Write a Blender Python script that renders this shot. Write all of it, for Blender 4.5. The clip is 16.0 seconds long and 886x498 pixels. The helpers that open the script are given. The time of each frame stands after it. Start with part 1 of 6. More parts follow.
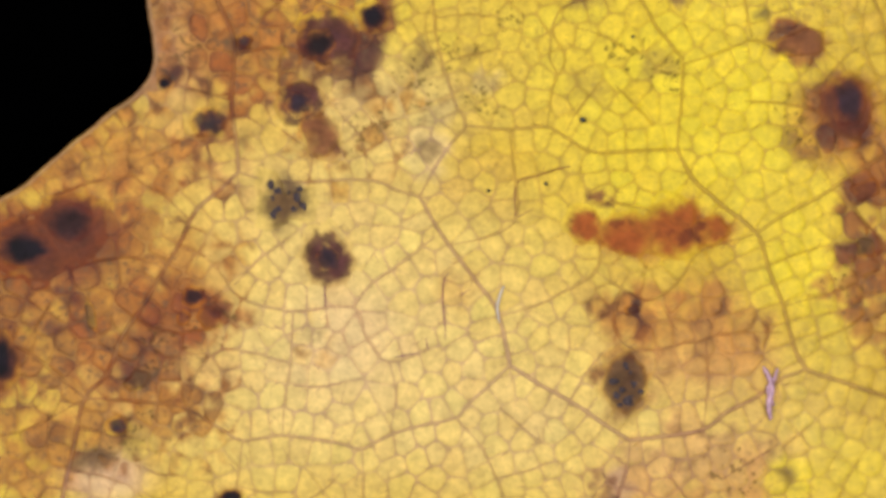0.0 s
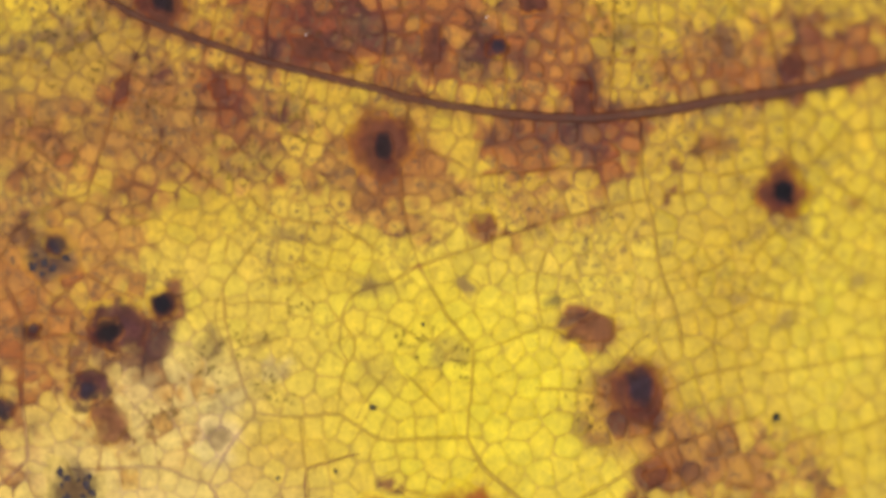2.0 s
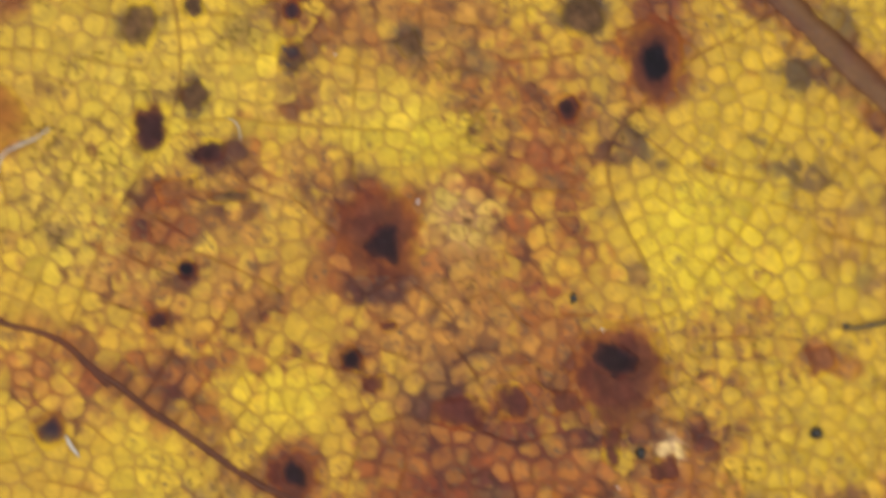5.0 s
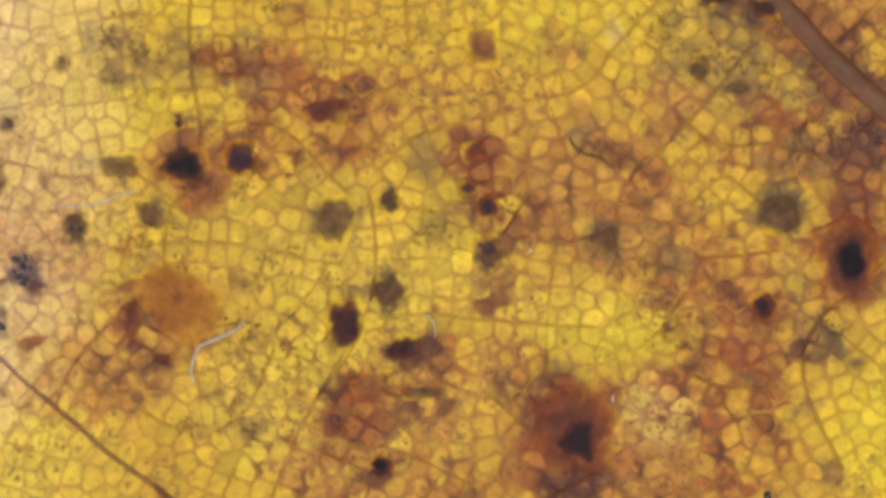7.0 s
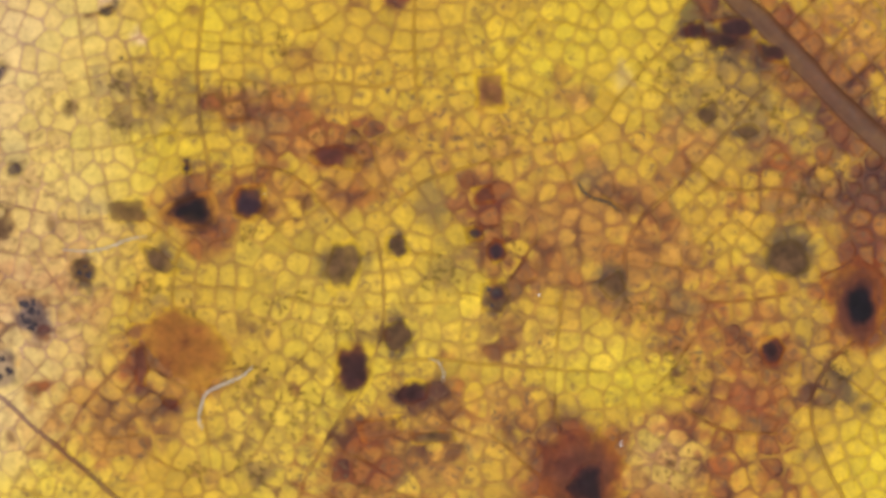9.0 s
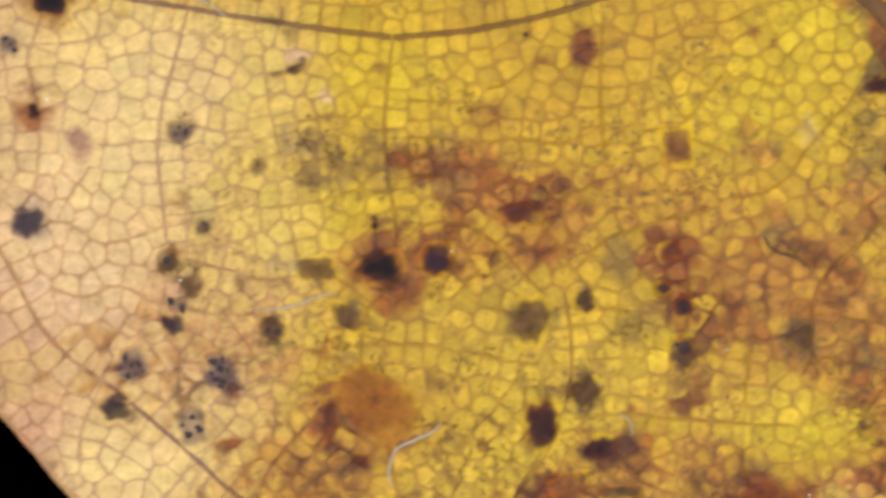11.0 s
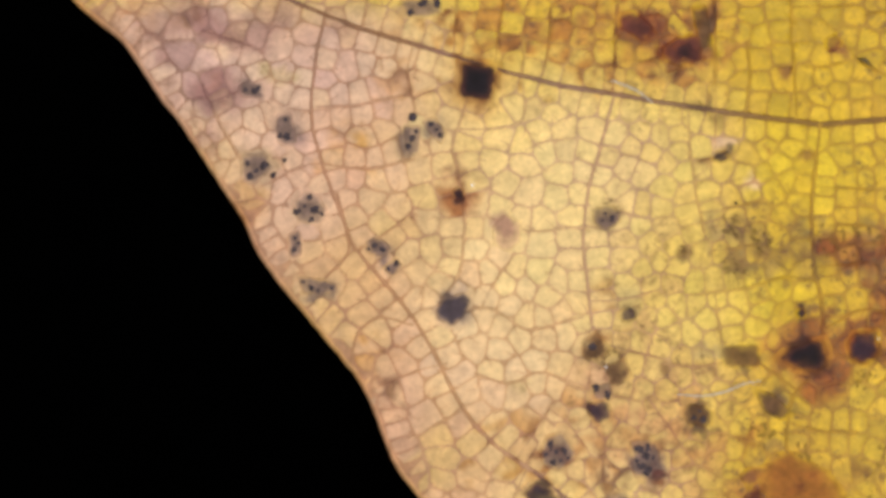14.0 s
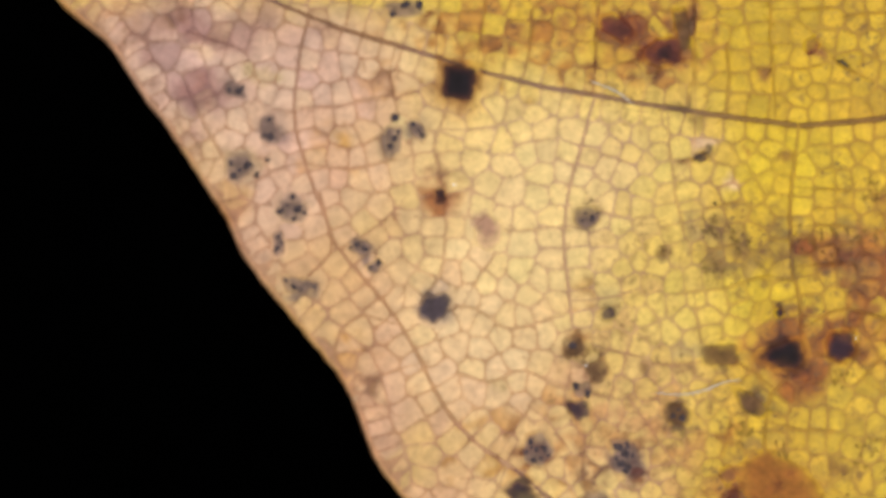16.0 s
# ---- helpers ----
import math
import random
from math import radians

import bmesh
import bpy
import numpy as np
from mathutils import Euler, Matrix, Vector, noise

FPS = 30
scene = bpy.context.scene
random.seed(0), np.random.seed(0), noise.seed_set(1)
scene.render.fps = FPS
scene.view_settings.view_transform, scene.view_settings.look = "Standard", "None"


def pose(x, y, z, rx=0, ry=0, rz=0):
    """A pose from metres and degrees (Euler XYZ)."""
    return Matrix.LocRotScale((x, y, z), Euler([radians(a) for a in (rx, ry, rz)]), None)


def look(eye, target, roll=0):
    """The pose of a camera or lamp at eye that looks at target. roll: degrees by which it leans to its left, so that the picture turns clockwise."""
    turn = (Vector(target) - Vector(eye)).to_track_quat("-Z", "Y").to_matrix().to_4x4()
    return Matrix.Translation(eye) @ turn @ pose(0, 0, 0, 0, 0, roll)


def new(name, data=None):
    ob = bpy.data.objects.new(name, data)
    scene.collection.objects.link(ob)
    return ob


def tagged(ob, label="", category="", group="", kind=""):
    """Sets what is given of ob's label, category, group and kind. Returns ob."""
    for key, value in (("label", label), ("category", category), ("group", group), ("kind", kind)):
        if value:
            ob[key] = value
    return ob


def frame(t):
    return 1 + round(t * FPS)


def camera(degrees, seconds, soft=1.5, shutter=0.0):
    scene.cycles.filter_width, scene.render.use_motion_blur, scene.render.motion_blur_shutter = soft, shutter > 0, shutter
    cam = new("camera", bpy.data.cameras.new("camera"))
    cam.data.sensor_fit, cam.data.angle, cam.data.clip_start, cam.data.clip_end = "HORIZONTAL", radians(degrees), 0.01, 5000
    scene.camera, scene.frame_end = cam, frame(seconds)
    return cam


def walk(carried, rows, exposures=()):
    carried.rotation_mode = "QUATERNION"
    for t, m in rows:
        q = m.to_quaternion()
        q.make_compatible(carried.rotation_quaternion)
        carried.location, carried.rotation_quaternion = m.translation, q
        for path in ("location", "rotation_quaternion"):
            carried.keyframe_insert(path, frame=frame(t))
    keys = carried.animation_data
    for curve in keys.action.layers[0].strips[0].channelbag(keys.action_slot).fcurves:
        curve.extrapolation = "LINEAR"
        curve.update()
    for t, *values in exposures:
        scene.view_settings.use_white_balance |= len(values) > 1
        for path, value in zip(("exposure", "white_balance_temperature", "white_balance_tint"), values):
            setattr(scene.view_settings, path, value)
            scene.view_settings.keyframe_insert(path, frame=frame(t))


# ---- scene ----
# All plan numbers are hundredths of a millimetre: x to the right, y up, z towards the lens.
U = 1e-5
FOV = 20.0
HEIGHT = 784 / math.tan(radians(FOV / 2))

cam = camera(FOV, 16.0, soft=3.9, shutter=0.4)
cam.data.dof.use_dof = True
cam.data.dof.focus_distance = 1.002 * HEIGHT * U
cam.data.dof.aperture_fstop = 13
walk(cam, [(t, pose(x * U, y * U, HEIGHT / s * U, 0, 0, r)) for t, x, y, s, r in (
    (0, 784.0, -441.0, 1.0000, 0.00),
    (0.5, 791.6, -467.7, 0.9999, 0.02),
    (1, 961.7, -353.9, 1.0007, 0.24),
    (1.3, 1041.1, -256.9, 1.0007, 0.18),
    (1.5, 1083.3, -188.8, 1.0006, 0.14),
    (1.9, 1154.1, 29.8, 1.0007, 0.10),
    (2, 1155.5, 68.0, 1.0007, 0.09),
    (2.5, 1142.1, 197.7, 0.9998, 0.13),
    (3, 1138.7, 268.9, 0.9998, 0.07),
    (3.5, 1125.9, 444.9, 1.0008, 0.04),
    (4, 1131.7, 580.1, 0.9991, 0.05),
    (4.5, 1057.9, 728.8, 1.0016, -0.03),
    (4.9, 971.9, 847.4, 1.0004, -0.26),
    (5, 923.5, 903.0, 1.0001, -0.32),
    (5.2, 850.8, 972.9, 0.9991, -0.32),
    (7.3, 570.5, 1299.7, 1.0028, 0.13),
    (7.5, 567.6, 1325.3, 1.0031, 0.07),
    (8, 565.7, 1327.0, 1.0027, 0.14),
    (8.2, 565.7, 1327.0, 1.0027, 0.14),
    (10, 562.7, 1335.0, 1.0044, 0.07),
    (10.3, 557.5, 1375.6, 1.0055, 0.02),
    (10.5, 493.6, 1472.1, 1.0038, -0.13),
    (11, 233.0, 1429.8, 0.9997, -0.27),
    (11.5, 33.6, 1382.2, 0.9989, -0.12),
    (12, -166.9, 1332.9, 0.9998, -0.02),
    (12.5, -281.5, 1395.7, 1.0011, -0.13),
    (12.8, -375.7, 1505.1, 1.0001, -0.11),
    (13, -418.1, 1551.9, 0.9994, -0.10),
    (13.5, -511.4, 1592.8, 0.9984, 0.01),
    (14, -519.9, 1585.0, 1.0017, -0.04),
    (14.5, -520.9, 1585.0, 1.0022, -0.01),
    (15, -485.2, 1580.8, 0.9927, 0.09),
    (15.5, -485.0, 1577.9, 0.9919, 0.12),
    (16, -487.3, 1583.9, 0.9926, 0.08),
)])

# ---- light: the lamp ring of the microscope, above a dark room ----
world = bpy.data.worlds.new("dark_room")
scene.world = world
world.use_nodes = True
world.node_tree.nodes["Background"].inputs["Color"].default_value = (0.9, 0.95, 1.0, 1)
world.node_tree.nodes["Background"].inputs["Strength"].default_value = 0.05
LAMP_POWER = 0.0208
CENTRE = (450, 560)
for k in range(6):
    a = radians(60 * k + 20)
    eye = ((CENTRE[0] + 4600 * math.cos(a)) * U, (CENTRE[1] + 4600 * math.sin(a)) * U, 7400 * U)
    lamp = bpy.data.lights.new("ring_light", "AREA")
    lamp.shape, lamp.size, lamp.energy, lamp.color = "DISK", 0.012, LAMP_POWER, (1.0, 0.97, 0.93)
    ob = new("ring_light", lamp)
    ob.matrix_world = look(eye, (CENTRE[0] * U, CENTRE[1] * U, 0))


# ---- materials ----
def nodes_of(name, rough, spec=0.5):
    mat = bpy.data.materials.new(name)
    mat.use_nodes = True
    tree = mat.node_tree
    bsdf = tree.nodes["Principled BSDF"]
    bsdf.inputs["Roughness"].default_value = rough
    bsdf.inputs["Specular IOR Level"].default_value = spec
    return mat, tree, bsdf


def put(tree, kind, **values):
    node = tree.nodes.new(kind)
    for key, value in values.items():
        node.inputs[key].default_value = value
    return node


def plan_position(tree):
    geo = tree.nodes.new("ShaderNodeNewGeometry")
    scale = tree.nodes.new("ShaderNodeVectorMath")
    scale.operation = "SCALE"
    scale.inputs["Scale"].default_value = 1 / U
    tree.links.new(geo.outputs["Position"], scale.inputs[0])
    return scale.outputs["Vector"]


def grain(tree, where, size, detail=2.0, rough=0.55):
    tex = put(tree, "ShaderNodeTexNoise", Scale=1 / size, Detail=detail, Roughness=rough)
    tree.links.new(where, tex.inputs["Vector"])
    return tex.outputs["Fac"]


def ranged(tree, value, a, b, c, d):
    node = tree.nodes.new("ShaderNodeMapRange")
    for i, v in enumerate((a, b, c, d)):
        node.inputs[i + 1].default_value = v
    tree.links.new(value, node.inputs[0])
    return node.outputs[0]


def times(tree, a, b):
    node = tree.nodes.new("ShaderNodeMath")
    node.operation = "MULTIPLY"
    tree.links.new(a, node.inputs[0])
    tree.links.new(b, node.inputs[1])
    return node.outputs[0]


def mixed(tree, factor, a, b, mode="MIX"):
    node = tree.nodes.new("ShaderNodeMix")
    node.data_type, node.blend_type = "RGBA", mode
    for value, socket in ((factor, 0), (a, 6), (b, 7)):
        if isinstance(value, (tuple, float, int)):
            node.inputs[socket].default_value = value
        else:
            tree.links.new(value, node.inputs[socket])
    return node.outputs[2]


def bumped(tree, bsdf, height, depth, strength):
    bump = put(tree, "ShaderNodeBump", Strength=strength, Distance=depth * U)
    tree.links.new(height, bump.inputs["Height"])
    tree.links.new(bump.outputs["Normal"], bsdf.inputs["Normal"])


def tissue_material(name, rough, speck, bump, spec=0.25):
    """Leaf tissue: the pigment of each place, with fine grain and scattered dark specks."""
    mat, tree, bsdf = nodes_of(name, rough, spec)
    where = plan_position(tree)
    pigment = tree.nodes.new("ShaderNodeAttribute")
    pigment.attribute_name = "pigment"
    fine = grain(tree, where, 7, 3)
    broad = grain(tree, where, 60, 2)
    middle = grain(tree, where, 20, 2)
    tone = times(tree, ranged(tree, fine, 0.25, 0.75, 0.84, 1.14), ranged(tree, broad, 0.3, 0.7, 0.90, 1.08))
    tone = times(tree, tone, ranged(tree, middle, 0.3, 0.7, 0.86, 1.14))
    colour = mixed(tree, 1.0, pigment.outputs["Color"], tone, "MULTIPLY")
    if speck:
        dots = ranged(tree, grain(tree, where, 24, 4, 0.62), 0.53, 0.64, 0.0, 0.75)
        colour = mixed(tree, times(tree, dots, pigment.outputs["Alpha"]), colour, (0.13, 0.055, 0.018, 1))
        flecks = times(tree, ranged(tree, grain(tree, where, 11, 3, 0.6), 0.55, 0.63, 0.0, 0.85), ranged(tree, grain(tree, where, 75, 2), 0.42, 0.58, 0.0, 1.0))
        colour = mixed(tree, times(tree, flecks, pigment.outputs["Alpha"]), colour, (0.105, 0.055, 0.02, 1))
    tree.links.new(colour, bsdf.inputs["Base Color"])
    tree.links.new(ranged(tree, fine, 0.3, 0.7, rough - 0.1, rough + 0.12), bsdf.inputs["Roughness"])
    bumped(tree, bsdf, grain(tree, where, 9, 3), bump, 0.5)
    return mat


def plain_material(name, colour, rough, size=20, vary=0.25, bump=2.0, metal=0.0):
    mat, tree, bsdf = nodes_of(name, rough)
    where = plan_position(tree)
    tone = ranged(tree, grain(tree, where, size, 3), 0.3, 0.7, 1 - vary, 1 + vary)
    tree.links.new(mixed(tree, 1.0, (*colour, 1), tone, "MULTIPLY"), bsdf.inputs["Base Color"])
    bsdf.inputs["Metallic"].default_value = metal
    bumped(tree, bsdf, grain(tree, where, size / 2, 3), bump, 0.5)
    return mat


TISSUE = tissue_material("leaf_tissue", 0.50, True, 1.6)
VEIN = tissue_material("vein_tissue", 0.48, False, 1.6)
SCAB = tissue_material("dead_tissue", 0.55, False, 4.0, 0.12)
DOT = plain_material("fungus_black", (0.046, 0.035, 0.040), 0.8, 6, 0.5, 2.0)
DOT.node_tree.nodes["Principled BSDF"].inputs["Specular IOR Level"].default_value = 0.1
GLINT = plain_material("white_crystal", (0.85, 0.85, 0.88), 0.15, 4, 0.1, 1.0)
GRIT = plain_material("grit_black", (0.008, 0.007, 0.007), 0.4, 8, 0.5, 4.0)
LINT = plain_material("white_lint", (0.46, 0.42, 0.38), 0.35, 12, 0.15, 1.0)
VIOLET = plain_material("violet_lint", (0.42, 0.25, 0.33), 0.4, 12, 0.3, 1.0)
HAIR = plain_material("dark_hair", (0.05, 0.035, 0.02), 0.45, 12, 0.3, 1.0)
PLATE = plain_material("black_plate", (0.00015, 0.00015, 0.00015), 0.9, 300, 0.3, 2.0)
PLATE.node_tree.nodes["Principled BSDF"].inputs["Specular IOR Level"].default_value = 0.0


# ---- pigments, as sRGB triples ----
def lin(r, g, b, gain=(0.72, 0.69, 0.80)):
    return np.array([k * (((c / 255 + 0.055) / 1.055) ** 2.4 if c > 10 else c / 3295) for c, k in zip((r, g, b), gain)])


PIGMENT = {
    "base": lin(228, 197, 62), "lemon": lin(240, 216, 38), "gold": lin(214, 178, 38),
    "cream": lin(241, 212, 134), "palecream": lin(235, 198, 153), "pinkcream": lin(213, 169, 127),
    "pinktan": lin(188, 147, 112), "greycream": lin(196, 172, 104), "orange": lin(207, 152, 57),
    "tan": lin(198, 144, 53), "tanbrown": lin(184, 114, 41), "brown": lin(136, 66, 31),
    "rust": lin(158, 80, 31), "purplebrown": lin(92, 50, 40), "olive": lin(144, 114, 52),
    "darkolive": lin(88, 66, 40), "black": lin(21, 15, 22), "navy": lin(45, 35, 44), "umber": lin(100, 73, 44), "slate": lin(70, 60, 64), "russet": lin(128, 82, 48), "apricot": lin(210, 152, 62), "clot": lin(88, 37, 28), "dun": lin(112, 84, 42), "smoke": lin(66, 50, 54), "ash": lin(124, 97, 92),
    "purple": lin(84, 48, 46), "mottled": lin(116, 96, 82), "amber": lin(197, 137, 44), "scorch": lin(98, 56, 38), "hide": lin(146, 88, 35), "brownblack": lin(56, 32, 30), "rib": lin(120, 79, 49), "blush": lin(226, 192, 165), "mauve": lin(150, 106, 98), "dull": lin(211, 170, 42), "mould": lin(90, 66, 50),
}
PATCHY = ("tan", "tanbrown", "brown", "rust", "purplebrown", "olive", "darkolive", "orange")
BROWN = ("tan", "tanbrown", "brown", "rust", "purplebrown")
ZONES, STAINS, VEINS = [], [], []


def zone(pigment, x, y, rx, ry, amount):
    """A broad patch of leaf that has turned to that pigment."""
    ZONES.append((PIGMENT[pigment], x, y, rx, ry, amount, pigment))


def stain(pigment, x, y, rx, ry, amount):
    """A small stain that keeps to the areoles it covers."""
    STAINS.append((PIGMENT[pigment], x, y, rx, ry, amount, pigment))


def vein(rank, wide, narrow, *way):
    """A vein: its rank, its width at both ends, and its way, x and y in turn."""
    VEINS.append((rank, wide, narrow, np.array(way, float).reshape(-1, 2)))


vein("B", 8, 8, 385, 0, 412, -60, 415, -100, 410, -180, 418, -250, 422, -305)
vein("B", 8, 9, 422, -305, 385, -340, 345, -375, 318, -430, 290, -480, 250, -545, 215, -600, 190, -660, 150, -705, 135, -770, 120, -840, 112, -882, 100, -960)
vein("C", 6, 6, 422, -305, 470, -318, 545, -322, 650, -318, 700, -335, 742, -348)
vein("B", 7, 9, 742, -348, 770, -400, 800, -440, 845, -500, 880, -550, 893, -600, 903, -648)
vein("C", 6, 5, 742, -348, 760, -315, 790, -265, 822, -222, 805, -180, 788, -130, 775, -80, 765, 0)
vein("C", 6, 6, 822, -222, 900, -230, 968, -225, 1010, -250, 1052, -270, 1130, -268, 1198, -265)
vein("C", 6, 6, 1198, -265, 1205, -190, 1210, -112)
vein("B", 8, 9, 1198, -265, 1230, -320, 1280, -365, 1340, -412, 1365, -480, 1390, -550, 1410, -620, 1430, -655)
vein("C", 7, 6, 1340, -412, 1400, -375, 1460, -345, 1510, -310, 1568, -280, 1660, -250)
vein("B", 9, 10, 1430, -655, 1500, -680, 1568, -702, 1700, -740)
vein("B", 8, 8, 1430, -655, 1380, -675, 1340, -705, 1290, -730, 1245, -762, 1180, -772, 1115, -780)
vein("B", 8, 8, 1115, -780, 1060, -745, 1000, -705, 950, -678, 903, -648)
vein("C", 7, 6, 903, -648, 870, -680, 825, -720, 808, -740, 740, -755, 690, -770, 640, -795)
vein("C", 6, 6, 640, -795, 580, -782, 500, -772, 430, -780, 390, -758, 330, -725, 260, -712, 150, -705)
vein("D", 5, 5, 640, -795, 645, -882, 650, -980)
vein("D", 5, 5, 808, -740, 850, -790, 880, -850, 890, -882, 900, -980)
vein("C", 6, 6, 1115, -780, 1110, -830, 1095, -882, 1080, -980)
vein("D", 5, 5, 430, -780, 415, -882, 410, -980)
vein("C", 6, 7, 0, -600, 60, -630, 120, -680, 150, -705)
vein("D", 5, 5, 395, -490, 430, -530, 520, -550, 625, -545, 650, -600, 690, -640, 760, -620)
vein("D", 5, 5, 625, -545, 660, -500, 720, -460, 770, -420)
vein("D", 5, 5, 885, -560, 960, -535, 1055, -480, 1060, -410)
vein("D", 5, 5, 1055, -480, 1100, -510, 1150, -530, 1200, -500, 1240, -445, 1335, -415)
vein("D", 5, 4, 900, -230, 910, -300, 915, -385, 860, -420, 800, -435)
vein("D", 5, 4, 968, -225, 980, -150, 1000, -100, 960, -40)
vein("D", 5, 5, 225, -250, 235, -310, 290, -345, 335, -390)
vein("D", 5, 4, 235, -310, 170, -320, 100, -345)
vein("D", 5, 4, 300, -480, 230, -455, 150, -470)
vein("D", 5, 4, 415, -100, 480, -85, 550, -100)
vein("D", 5, 4, 410, -180, 350, -160, 280, -150)
vein("D", 5, 4, 520, -550, 515, -640, 505, -700, 500, -772)
vein("D", 5, 4, 690, -640, 700, -700, 690, -770)
vein("D", 4, 4, 548, -320, 550, -270, 500, -230)
vein("D", 4, 4, 650, -318, 640, -250, 600, -200)
vein("D", 5, 4, 1210, -112, 1270, -95, 1330, -70, 1372, -86)
vein("A", 10, 13, 282, 710, 342, 670, 402, 623, 492, 560, 562, 510, 632, 471, 742, 431, 842, 398, 942, 374, 1042, 351, 1082, 338)
vein("A", 13, 22, 1082, 338, 1192, 318, 1292, 306, 1392, 301, 1472, 306, 1542, 316, 1642, 334, 1761, 351, 1861, 371, 1909, 386, 2041, 417)
vein("B", 5, 8, -729, 1998, -744, 1927, -754, 1826, -733, 1736, -693, 1625, -673, 1585, -622, 1524, -562, 1449, -511, 1353, -471, 1283, -420, 1232, -360, 1192)
vein("E", 7, 10, -360, 1192, -306, 1147, -236, 1087, -166, 1022, -87, 957, -5, 887, 73, 832)
vein("A", 10, 10, 73, 832, 139, 780, 199, 763, 249, 743, 288, 708, 333, 662)
vein("E", 8, 11, -855, 2050, -794, 2028, -714, 1993, -623, 1963, -502, 1927, -431, 1905, -320, 1877, -220, 1859, -89, 1837, 32, 1819, 143, 1805)
vein("E", 11, 13, 147, 1805, 261, 1814, 361, 1830, 461, 1854, 560, 1886, 670, 1911, 770, 1956, 859, 1990)
vein("M", 38, 46, 730, 2090, 934, 1916, 999, 1860, 1058, 1796, 1128, 1731, 1197, 1661, 1275, 1581, 1406, 1466)
vein("M", 46, 60, 1413, 1463, 1512, 1367, 1582, 1300, 1646, 1240, 1709, 1180, 1900, 1009, 2089, 837)
vein("C", 6, 7, 637, 461, 607, 396, 582, 346, 562, 276, 533, 186, 528, 166)
vein("C", 7, 7, 528, 166, 463, 141, 413, 111, 373, 56, 338, 6)
vein("C", 6, 6, 1112, 39, 1231, 79, 1321, 109, 1431, 139, 1511, 154)
vein("C", 6, 6, 1112, 39, 1162, -46, 1210, -106)
vein("C", 6, 5, 1112, 39, 1062, 9, 992, -19, 972, -91, 987, -131)
vein("D", 5, 5, 1096, 324, 1081, 209, 1091, 109, 1112, 39)
vein("C", 6, 6, 1507, 301, 1512, 196, 1532, 106, 1542, 37, 1570, -39, 1585, -109)
vein("C", 6, 6, 254, 748, 284, 828, 325, 927, 380, 1027, 416, 1085)
vein("C", 6, 6, -104, 972, -84, 1027, -50, 1076, -15, 1116)
vein("C", 7, 7, 147, 1805, 137, 1723, 131, 1653, 136, 1554, 148, 1494, 151, 1444)
vein("D", 6, 5, 151, 1436, 134, 1366, 95, 1316, 88, 1226, 105, 1176)
vein("D", 5, 5, 515, 1872, 515, 1782, 513, 1692, 518, 1593)
vein("C", 6, 6, 449, 1346, 459, 1267, 456, 1187, 434, 1117, 414, 1067, 364, 997)
vein("C", 7, 7, 887, 1277, 890, 1337, 912, 1382, 962, 1427, 1012, 1477, 1081, 1557, 1121, 1607, 1181, 1657)
vein("D", 5, 4, 912, 1382, 877, 1407, 842, 1427)
vein("D", 5, 5, 151, 1441, 224, 1476, 304, 1456, 374, 1386, 414, 1346)
vein("D", 5, 5, 483, 1406, 523, 1446, 613, 1476, 703, 1496)
vein("C", 7, 6, 1289, 862, 1230, 982, 1218, 1062, 1251, 1132, 1321, 1192, 1381, 1246, 1442, 1276, 1532, 1331)
vein("C", 6, 6, -215, 1862, -230, 1807, -260, 1696, -272, 1615, -265, 1525, -257, 1454)
vein("D", 5, 5, -477, 1847, -502, 1766, -497, 1736, -481, 1645, -491, 1545, -531, 1484)
vein("D", 5, 5, -481, 1474, -431, 1479, -370, 1444, -270, 1464)
vein("D", 5, 5, -465, 1367, -405, 1347, -345, 1367, -276, 1337, -246, 1337)
vein("D", 5, 5, -366, 1207, -406, 1117, -411, 1047)
vein("D", 5, 4, -536, 1272, -490, 1297)
vein("D", 5, 5, -945, 1876, -925, 1826, -890, 1766, -854, 1695)
vein("C", 6, 5, -708, 1685, -688, 1585, -728, 1534)
vein("C", 6, 6, -210, 2049, -215, 1948, -220, 1859)
vein("D", 5, 5, -41, 2049, -38, 1928, -38, 1832)
vein("D", 5, 5, 92, 2049, 98, 1928, 105, 1811)
vein("D", 5, 5, -492, 2058, -497, 1988, -500, 1927)
vein("D", 5, 4, -411, 2028, -421, 1968, -429, 1907)
vein("D", 5, 4, -653, 2048, -661, 1973)
vein("D", 5, 4, 847, 398, 842, 466, 857, 526)
vein("D", 5, 4, 1452, 306, 1457, 406, 1462, 506)
vein("D", 5, 4, 1042, 356, 1052, 446, 1042, 506)
vein("D", 5, 4, 742, 431, 757, 506, 772, 556)
vein("D", 5, 4, 1262, 311, 1267, 386, 1257, 466)
vein("D", 5, 4, 932, 1666, 882, 1606, 822, 1536, 742, 1516)
vein("D", 5, 4, 331, 1822, 326, 1872, 321, 1942)
vein("D", 5, 4, -87, 1833, -83, 1763, -73, 1684, -58, 1614)
vein("D", 5, 4, 12, 1818, 22, 1893, 18, 1952)
vein("D", 5, 4, -48, 1833, -42, 1903, -47, 1953)
vein("D", 5, 4, -328, 2013, -335, 1935, -343, 1889)
vein("D", 5, 4, -374, 1950, -379, 1892)
vein("D", 5, 4, -379, 1877, -379, 1815, -426, 1799, -497, 1796)
vein("D", 5, 4, -38, 1832, -42, 1747, -78, 1706)
vein("D", 5, 4, -572, 1958, -582, 1897, -572, 1837)
vein("D", 5, 4, -744, 1836, -663, 1842, -592, 1857)
vein("D", 5, 4, -844, 1695, -753, 1736, -653, 1726, -572, 1746)
